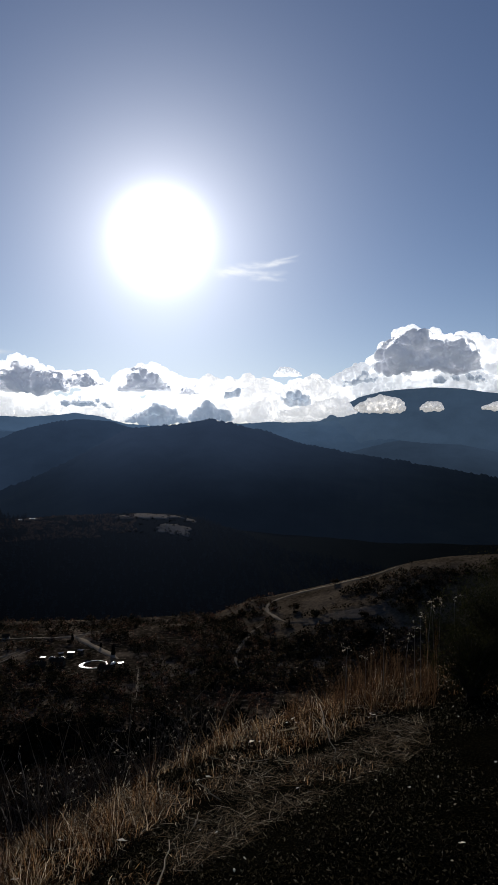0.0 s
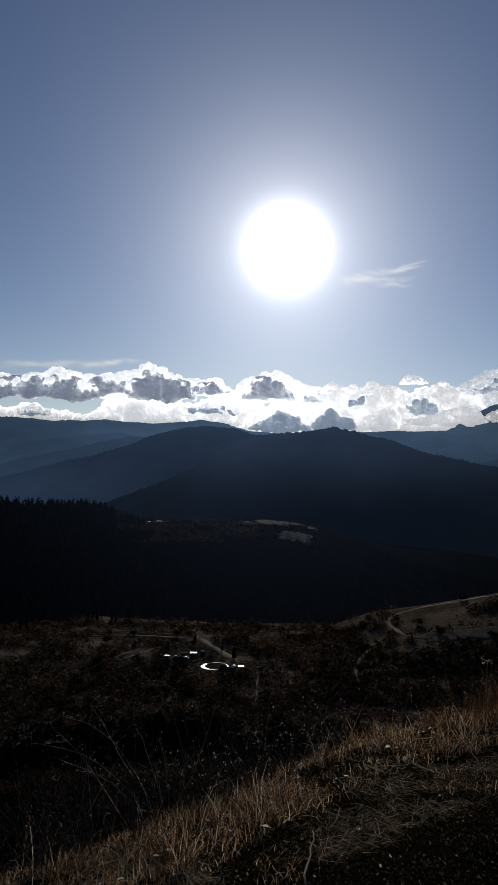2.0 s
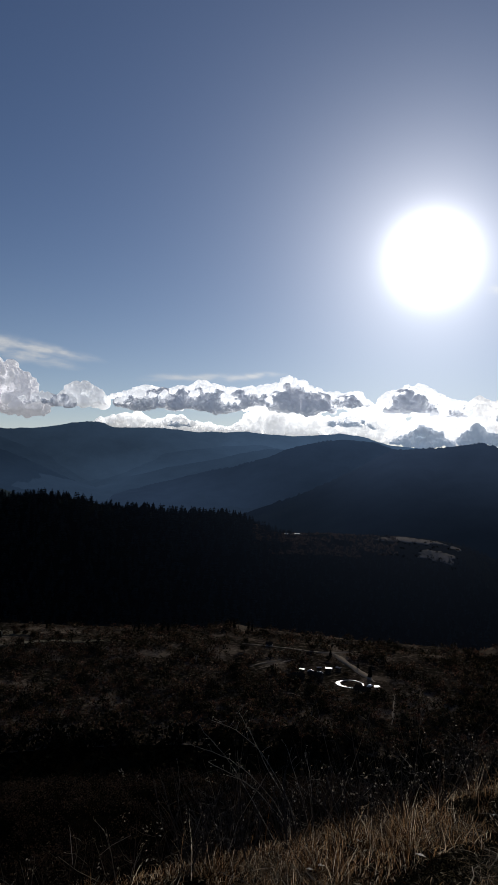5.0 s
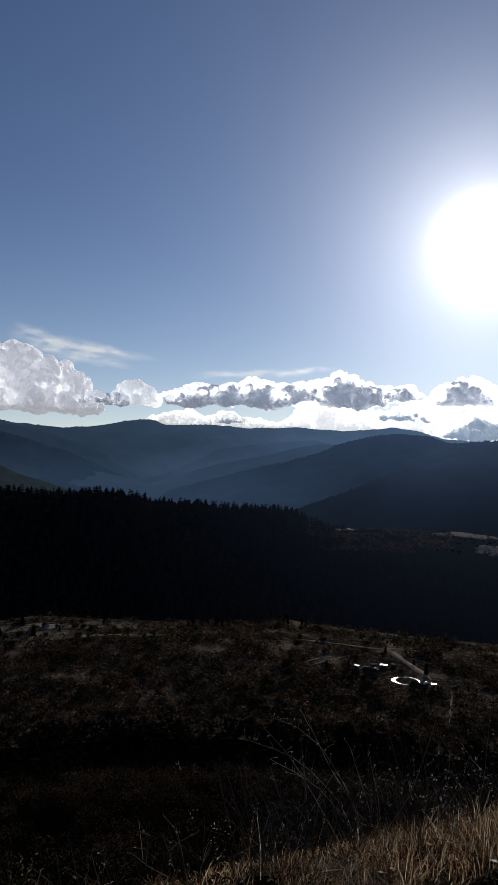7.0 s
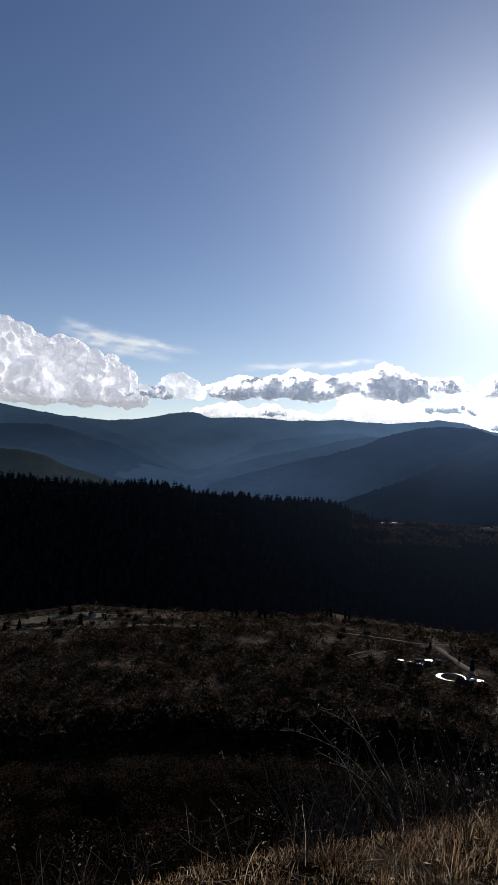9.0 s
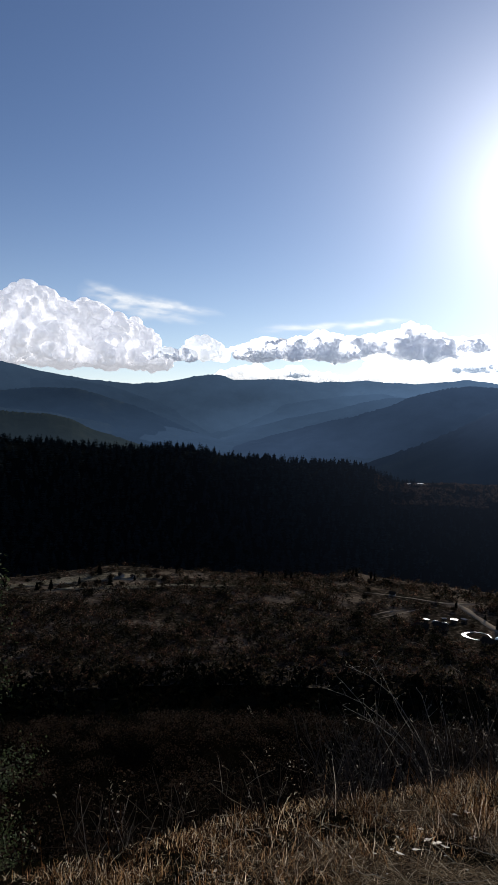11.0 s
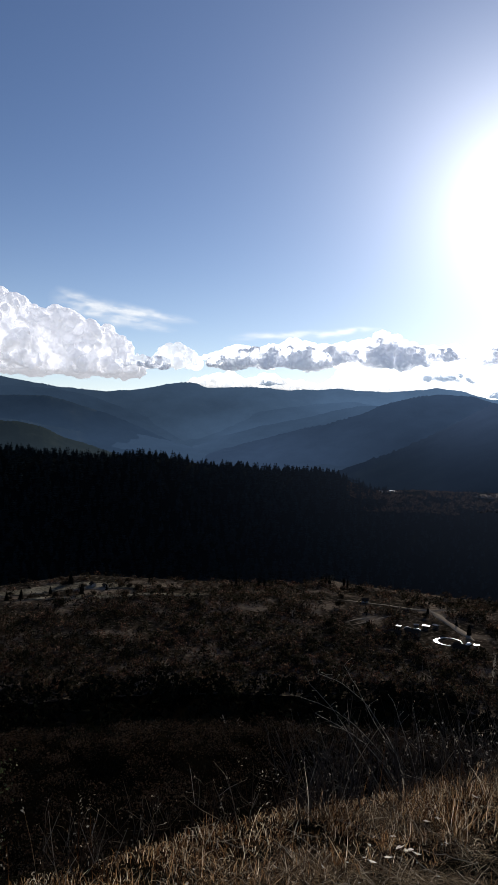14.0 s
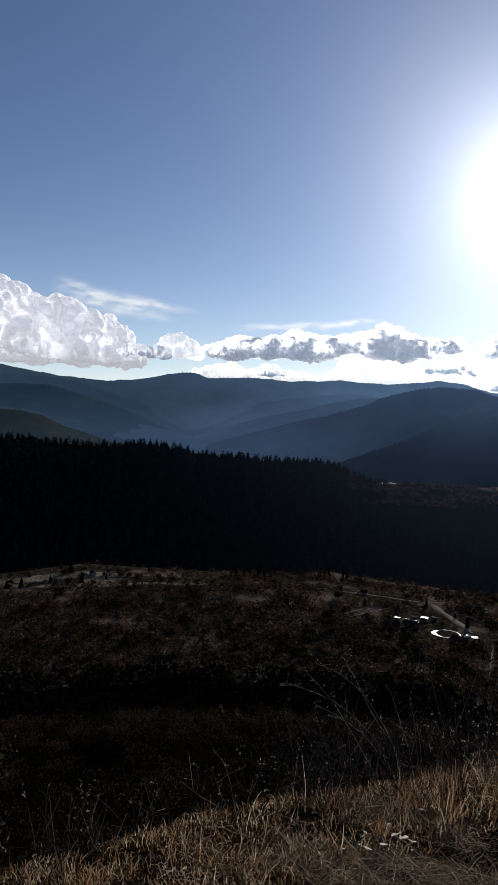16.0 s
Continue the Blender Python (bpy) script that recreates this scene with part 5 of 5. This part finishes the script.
patch = vnoise(s[:, 0] * 1.6, s[:, 1] * 1.6, 66)
tallness = np.interp(np.degrees(np.arctan2(-s[:, 0], s[:, 1])), [-5, 7, 13, 20, 34, 45], [1.15, 1.15, 1.0, 0.9, 0.75, 0.5])
blades(s, rng.uniform(0.03, 0.13, len(s)) * (0.35 + 0.9 * patch) * tallness, rng.uniform(0.0012, 0.0034, len(s)), 0.7, 3.6, rng, M_GRASS, "dry_grass", "tawny dry grass along the brow of the hill", "grass")
s = brow_sites(42000, rng, 0.62, 1.18, clump=2.0, seed=63)
blades(s, rng.uniform(0.02, 0.075, len(s)), rng.uniform(0.0012, 0.0034, len(s)), 0.95, 4.2, rng, M_GRASS, "tangled_grass", "short tangled curling dry grass beside the trail", "grass")


def tuft(bearing, share, seed):
    """One bunch of fine upright stalks from one root, the taller ones bowed at the tip."""
    r = np.random.default_rng(seed)
    d = float(np.interp(bearing, *BROW)) * share
    x, y = spot(bearing, d)
    n = int(r.integers(50, 110))
    q, o = r.random(n) * 6.283, r.random(n) * r.uniform(0.03, 0.09)
    roots = np.stack([x + np.cos(q) * o, y + np.sin(q) * o], -1)
    roots = np.c_[roots, ground_z(roots[:, 0], roots[:, 1])]
    tall = r.uniform(0.07, 0.22) * float(np.interp(bearing, [-5, 10, 20, 34, 45], [1.2, 1.25, 0.95, 0.75, 0.55]))
    ob, _ = blades(roots, tall * r.uniform(0.4, 1.1, n), r.uniform(0.0010, 0.0022, n), 0.42, 2.0, r, M_GRASS, "grass_tuft", "upright tuft of russet dry grass on the brow", "grass")
    del ob["kind"]
    ob["group"] = "grass tufts on the brow"


r = np.random.default_rng(140)
for k in range(170):
    tuft(r.uniform(-12, 30) if k < 110 else r.uniform(30, 56), r.uniform(0.84, 1.12), 1400 + k)
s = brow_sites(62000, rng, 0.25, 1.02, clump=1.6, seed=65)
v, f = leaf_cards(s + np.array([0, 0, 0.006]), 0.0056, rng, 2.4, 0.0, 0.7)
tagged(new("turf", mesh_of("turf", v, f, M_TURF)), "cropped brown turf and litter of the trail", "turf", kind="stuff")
# loose straw lying about
s = np.vstack([brow_sites(16000, rng, 0.6, 1.1, -15, 64, clump=1.8, seed=64), brow_sites(12000, rng, 0.55, 1.1, 9, 64, clump=1.8, seed=64)])
s[:, 2] += 0.02
blades(s, rng.uniform(0.03, 0.15, len(s)), rng.uniform(0.001, 0.0024, len(s)), 0.05, 0.5, rng, M_STRAW, "loose_straw", "loose bleached straw lying on the turf", "straw", 1.42)
# taller russet stalks where the trail meets the bush
bb, d = rng.uniform(-15.5, -2, 2000), rng.uniform(4.7, 6.1, 2000)
s = np.stack([-np.sin(np.radians(bb)) * d, np.cos(np.radians(bb)) * d], -1)
s = np.c_[s, ground_z(s[:, 0], s[:, 1])]
blades(s, rng.uniform(0.14, 0.5, len(s)) * (0.1 + 1.3 * vnoise(bb * 0.8, d * 2.5, 8) ** 1.6) * np.clip(1.0 - (bb + 9) / 14, 0.4, 1.1), rng.uniform(0.0016, 0.0034, len(s)), 0.3, 1.3, rng, M_RUSSET, "russet_stalks", "taller russet grass stalks beside the green bush", "grass")
# tall seeding stalks
s = brow_sites(110, rng, 0.95, 1.3, clump=0.6, seed=67)
_, tips = blades(s, rng.uniform(0.16, 0.34, len(s)), rng.uniform(0.0016, 0.0024, len(s)), 0.2, 0.8, rng, M_GRASS, "seed_stalks", "tall dry seeding grass stalks on the brow", "grass")
c = np.repeat(tips, 5, 0) + rng.normal(size=(len(tips) * 5, 3)) * np.array([0.008, 0.008, 0.022])
v, f = leaf_cards(c, 0.005, rng, 2.4, 0.5)
tagged(new("seed_heads", mesh_of("seed_heads", v, f, M_SEED)), "pale seed heads of the dry grass", "grass", kind="stuff")


def on_brow(bearing, distance, lift=0.0):
    x, y = spot(bearing, distance)
    return x, y, float(ground_z(x, y)) + lift


def dry_leaf(bearing, distance, across, seed, label="bleached curled dry leaf on the turf", lift=0.012, lean=0.0):
    r = np.random.default_rng(seed)
    size = across * 0.62
    v, f = [], []
    lobes = 9
    for i in range(lobes):
        q = 2 * math.pi * i / lobes
        rad = size * (0.55 + 0.45 * r.random()) * (1.35 if i in (0, 4) else 0.8)
        v.append((math.cos(q) * rad, math.sin(q) * rad * 0.7, size * 0.45 * r.random()))
    v.append((0, 0, 0))
    for p in list(v):
        v.append((p[0] * 0.97, p[1] * 0.97, p[2] - 0.0015))
    n = lobes + 1
    for i in range(lobes):
        j = (i + 1) % lobes
        f += [(i, j, lobes), (n + j, n + i, n + lobes), (i, n + i, n + j, j)]
    ob = new("dry_leaf", mesh_of("dry_leaf", v, f, M_PALELEAF))
    ob.matrix_basis = pose(*on_brow(bearing, distance, lift), r.uniform(-25, 25) - lean, r.uniform(-25, 25), r.uniform(0, 360) if lean == 0 else 7 + r.uniform(-20, 20))
    return tagged(ob, label, "leaf", "dry leaves on the turf")


dry_leaf(10.6, 3.01, 0.034, 299, "crumpled white dry leaf caught in the grass", 0.035, 50)
for k, (bb, d, size) in enumerate([(-0.2, 4.4, 0.05), (-0.9, 4.38, 0.03), (-10.3, 4.7, 0.05), (-10.0, 4.62, 0.025), (-17.4, 2.65, 0.035), (3.5, 3.8, 0.04), (4.3, 3.78, 0.025), (-3.7, 4.9, 0.04), (-4.0, 4.7, 0.035), (-3.2, 4.75, 0.025),
                                  (22.9, 2.61, 0.055), (22.2, 2.58, 0.06), (21.6, 2.55, 0.04), (24.2, 2.5, 0.045), (25.7, 2.46, 0.04), (23.2, 2.75, 0.03), (19.1, 2.94, 0.035), (20.1, 2.9, 0.035), (15.5, 3.3, 0.035), (26.2, 2.5, 0.022), (30, 2.42, 0.022), (27.8, 2.46, 0.018), (18.8, 2.7, 0.02), (24.9, 2.72, 0.018)]):
    dry_leaf(bb, d * 0.976, size * 0.62, 300 + k, lift=0.035, lean=50)
r = np.random.default_rng(77)
for k in range(60):
    bb = r.uniform(-22, 52)
    dry_leaf(bb, float(np.interp(bb, *BROW)) * r.uniform(0.5, 1.02), r.uniform(0.007, 0.016), 400 + k, "small bleached leaf scrap on the turf")


def stick(label, ends, thick, seed, mat=M_TWIG):
    """A bent stick lying from one (bearing, range, lift) to the other."""
    r = np.random.default_rng(seed)
    a, b_ = np.array(on_brow(*ends[0])), np.array(on_brow(*ends[1]))
    pts = [a + (b_ - a) * k / 6 + r.normal(size=3) * np.linalg.norm(b_ - a) * 0.015 for k in range(7)]
    v, f = tube(pts, [thick * (1 - 0.5 * k / 6) for k in range(7)], 7)
    return tagged(new("stick", mesh_of("stick", v, f, mat, True)), label, "stick", "sticks on the turf")


stick("long bleached straw stem lying on the trail", [(7.8, 2.35, 0.02), (6.6, 2.85, 0.05)], 0.004, 1, M_SEED)
stick("short bleached stick on the turf", [(-2.4, 4.42, 0.04), (-4.1, 4.44, 0.04)], 0.005, 2, M_SEED)
stick("thin broken stem at the brow", [(2.5, 3.3, 0.03), (4.7, 3.35, 0.15)], 0.003, 3)
stick("thin broken stem at the brow", [(-6.0, 4.2, 0.22), (-7.2, 3.7, 0.02)], 0.003, 4)
stick("short pale stick on the turf", [(4.6, 3.05, 0.02), (4.2, 3.2, 0.03)], 0.004, 5, M_SEED)
for k in range(30):
    bb, q = r.uniform(-12, 45), r.uniform(-1, 1)
    d = float(np.interp(bb, *BROW)) * r.uniform(0.72, 0.98)
    stick("thin dry stem lying on the turf", [(bb, d, 0.02), (bb + r.uniform(2, 5), d + q * 0.15, 0.03 + 0.05 * r.random())], 0.0016, 500 + k)


# bleached dead weed leaning out over the drop
def dead_weed(name, label, root, stems, seed, mat=M_TWIG):
    """Stems from one root through points (bearing, range, height), with short buds along them."""
    r = np.random.default_rng(seed)
    ob = thing(name, label, "plant", at=root)
    for line in stems:
        knots = [np.zeros(3)] + [np.array([*spot(p, d), z]) - np.array(root) for p, d, z in line]
        pts = []
        for p, q in zip(knots, knots[1:]):
            pts += [p + (q - p) * k / 4 for k in range(4)]
        pts.append(knots[-1])
        for _ in range(2):
            pts = [pts[0]] + [(pts[k - 1] + 2 * pts[k] + pts[k + 1]) / 4 for k in range(1, len(pts) - 1)] + [pts[-1]]
        pts = [p + r.normal(size=3) * 0.0025 for p in pts]
        m = len(pts) - 1
        stem = part("stem", mesh_of("stem", *tube(pts, [0.0042 - 0.0026 * k / m for k in range(m + 1)], 5), mat, True), ob)
        for k in range(m // 2, m + 1):
            e = pts[k] + np.array([r.normal() * 0.04, r.normal() * 0.04, r.uniform(0.01, 0.07)])
            part("twig", mesh_of("twig", *tube([pts[k], (pts[k] + e) / 2 + np.array([0, 0, 0.004]), e], [0.0016, 0.0013, 0.0010], 4), mat), stem)
            part("bud", mesh_of("bud", *leaf_cards(np.array([e]) + r.normal(size=(4, 3)) * 0.003, 0.006, r, 1.3), M_SEED), stem)
    return ob


dead_weed("dead_weed", "bleached branching dead shrub rising from below the brow", on_brow(17.5, 4.9, -0.02),
          [[(20.6, 5.2, -1.2), (23.3, 5.31, -0.99), (25.7, 5.37, -0.87), (29.1, 5.42, -0.80)], [(25.0, 5.35, -0.91), (27.3, 5.44, -0.73)], [(19.8, 5.1, -1.35), (22.2, 5.24, -1.12), (24.1, 5.30, -1.03), (26.9, 5.36, -0.92)],
           [(20.0, 5.2, -1.1), (22.5, 5.37, -0.83), (24.6, 5.44, -0.70), (26.7, 5.47, -0.64)], [(19.5, 5.2, -1.2), (21.6, 5.30, -1.0), (23.0, 5.40, -0.77), (24.5, 5.49, -0.57)], [(19.0, 5.1, -1.45), (20.6, 5.17, -1.25), (22.7, 5.26, -1.09), (25.0, 5.32, -0.99)],
           [(18.4, 5.1, -1.2), (19.5, 5.2, -0.95), (20.3, 5.25, -0.75)], [(18.0, 5.1, -1.2), (18.2, 5.2, -0.95), (18.8, 5.25, -0.78)]], 8)
for k, (bb, d, tall) in enumerate(((11.5, 3.7, 0.26), (8.2, 4.0, 0.30), (16.5, 3.3, 0.28), (-12.5, 6.4, 0.45), (5.0, 4.4, 0.3))):
    z0 = float(ground_z(*spot(bb, d)))
    dead_weed("dead_weed", "thin dark dead weed on the brow", on_brow(bb, d), [[(bb + o, d + 0.03, z0 + tall * 0.5), (bb + 2.2 * o, d + 0.05, z0 + tall * h)] for o, h in ((0.8, 1.0), (-0.7, 0.9), (1.7, 0.75), (-1.5, 0.7), (0.1, 1.1))], 90 + k, M_BARK)


# tall weeds with pale fluffy heads before the green bush
def plume_weed(bearing, distance, top, seed):
    r = np.random.default_rng(seed)
    x, y, z = on_brow(bearing, distance)
    tall = EYE + distance * math.tan(radians(top)) - z
    ob = thing("plume_weed", "tall weed with pale fluffy seed heads beside the bush", "plant", "plume weeds by the bush", at=(x, y, z))
    lean = r.normal(size=2) * 0.06 * tall
    pts = [np.array([lean[0] * k * k, lean[1] * k * k, tall * k]) for k in (0, 0.35, 0.7, 1.0)]
    part("stem", mesh_of("stem", *tube(pts, [0.004, 0.003, 0.002, 0.001], 5), M_TWIG, True), ob)
    for k in range(3):
        c = pts[-1] + np.array([r.normal() * 0.02, r.normal() * 0.02, -0.022 * k + 0.02])
        part("seed_head", mesh_of("seed_head", *leaf_cards(c + r.normal(size=(8, 3)) * np.array([0.008, 0.008, 0.007]), 0.006, r, 1.8), M_SEED), ob)


for k, (bb, d, top) in enumerate(((-14.2, 5.3, -13.9), (-14.7, 5.4, -13.2), (-15.3, 5.4, -12.5), (-15.6, 5.5, -12.7), (-13.7, 5.2, -14.6), (-12.9, 5.2, -15.5), (-11.2, 5.3, -15.4), (-9.7, 5.2, -17.0), (-8.1, 5.1, -16.8), (-16.9, 5.5, -12.2))):
    plume_weed(bb, d, top, 700 + k)


# thin twiggy weeds standing just beyond the brow
def twiggy(name, label, mat, count, b0, b1, near, far, low, high, seed):
    r = np.random.default_rng(seed)
    pieces = []
    for _ in range(count):
        bb = r.uniform(b0, b1)
        root = np.array(on_brow(bb, float(np.interp(bb, *BROW)) * r.uniform(near, far), -0.02))
        for _ in range(int(r.integers(2, 5))):
            q, l = r.random() * 6.283, r.uniform(low, high)
            d = np.array([math.cos(q) * 0.45, math.sin(q) * 0.45, 1.0]) * l
            bend = r.normal(size=3) * 0.03
            pts = [root, root + d * 0.4 + bend, root + d * 0.75 + bend * 0.5, root + d]
            pieces.append(tube(pts, [0.0022, 0.0018, 0.0013, 0.0007], 4))
            for k in (1, 2):
                e = pts[k] + np.array([r.normal() * 0.07, r.normal() * 0.07, r.uniform(0.04, 0.12)])
                pieces.append(tube([pts[k], (pts[k] + e) / 2 + r.normal(size=3) * 0.01, e], [0.0013, 0.001, 0.0006], 4))
                for _ in range(2):
                    pieces.append(leaf_cards(e[None, :] + r.normal(size=(1, 3)) * 0.006, 0.007, r, 1.4))
    v, f = joined([(p, q.tolist() if isinstance(q, np.ndarray) else q) for p, q in pieces])
    tagged(new(name, mesh_of(name, v, f, mat)), label, "weeds", kind="stuff")


twiggy("dark_weeds", "dark thin twiggy weeds just beyond the brow", M_BARK, 90, 4, 32, 1.05, 1.35, 0.18, 0.5, 91)
twiggy("pale_weeds", "pale dry branching weeds on the drop beyond the brow", M_PALEWEED, 110, 2, 27, 1.12, 1.7, 0.25, 0.75, 92)
twiggy("low_weeds", "low pale dry weeds along the brow", M_PALEWEED, 34, 25, 52, 1.04, 1.3, 0.10, 0.28, 93)


# rounded broom bush at the trail's side
def bush(name, label, at, spread, tall, n, leaf, mat, seed):
    r = np.random.default_rng(seed)
    ob = thing(name, label, "bush", at=at)
    cents = []
    for k in range(46):
        q, o = r.random() * 6.283, r.random() ** 0.6
        tip = np.array([math.cos(q) * spread * o, math.sin(q) * spread * o, tall * (0.55 + 0.45 * math.sqrt(1 - o * o)) * r.uniform(0.75, 1.05)])
        mid = tip * np.array([0.45, 0.45, 0.6])
        part("stem", mesh_of("stem", *tube([(0, 0, -0.05), mid, tip], [0.008, 0.005, 0.002], 5), M_BARK), ob)
        kk = r.random((n // 46, 1)) ** 0.7
        cents.append(tip * (0.3 + 0.78 * kk) + r.normal(size=(n // 46, 3)) * spread * 0.1)
    v, f = leaf_cards(np.vstack(cents), leaf, r, 3.0)
    part("foliage", mesh_of("foliage", v, f, mat), ob)


bush("broom_bush", "dark green feathery bush at the trail's edge", on_brow(-20.5, 5.7), 0.66, 0.70, 30000, 0.0065, M_BUSH, 21)
bush("broom_bush", "dark green feathery bush behind the first", on_brow(-25.5, 6.2), 0.85, 0.82, 22000, 0.0065, M_BUSH, 22)

bush("broom_bush", "low dark green bush beside the russet grass", on_brow(-18.3, 5.0), 0.38, 0.42, 12000, 0.0065, M_BUSH, 23)


# live oak that reaches in from the bank
def live_oak(at, seed):
    r = np.random.default_rng(seed)
    ob = thing("live_oak", "leafy green live oak rising from the bank", "tree", at=at)
    part("trunk", mesh_of("trunk", *tube([(0, 0, -0.3), (0.1, 0.05, 1.2), (0.05, -0.1, 2.6), (0.0, 0.0, 4.2)], [0.17, 0.14, 0.1, 0.03], 10), M_BARK, True), ob)
    for k in range(26):
        h = 0.9 + 3.2 * (k / 25)
        q = k * 2.4 + r.normal() * 0.3
        l = (1.35 - 0.22 * abs(h - 2.4)) * r.uniform(0.7, 1.1)
        p0 = np.array([0.06, 0, h])
        p1 = p0 + np.array([math.cos(q) * l * 0.5, math.sin(q) * l * 0.5, 0.12])
        p2 = p0 + np.array([math.cos(q) * l, math.sin(q) * l, 0.22 + 0.2 * r.random()])
        limb = part("limb", mesh_of("limb", *tube([p0, p1, p2], [0.035, 0.02, 0.006], 6), M_BARK, True), ob)
        kk = r.random((1000, 1)) ** 0.6
        c = p0 + (p2 - p0) * (0.35 + 0.7 * kk) + r.normal(size=(1000, 3)) * np.array([0.11, 0.11, 0.10])
        v, f = leaf_cards(c, 0.017, r, 1.7, 0.3)
        part("foliage", mesh_of("foliage", v, f, M_LEAF), limb)


lx, ly = spot(64.8, 6.2)
live_oak((lx, ly, float(ground_z(lx, ly)) - 1.15), 33)
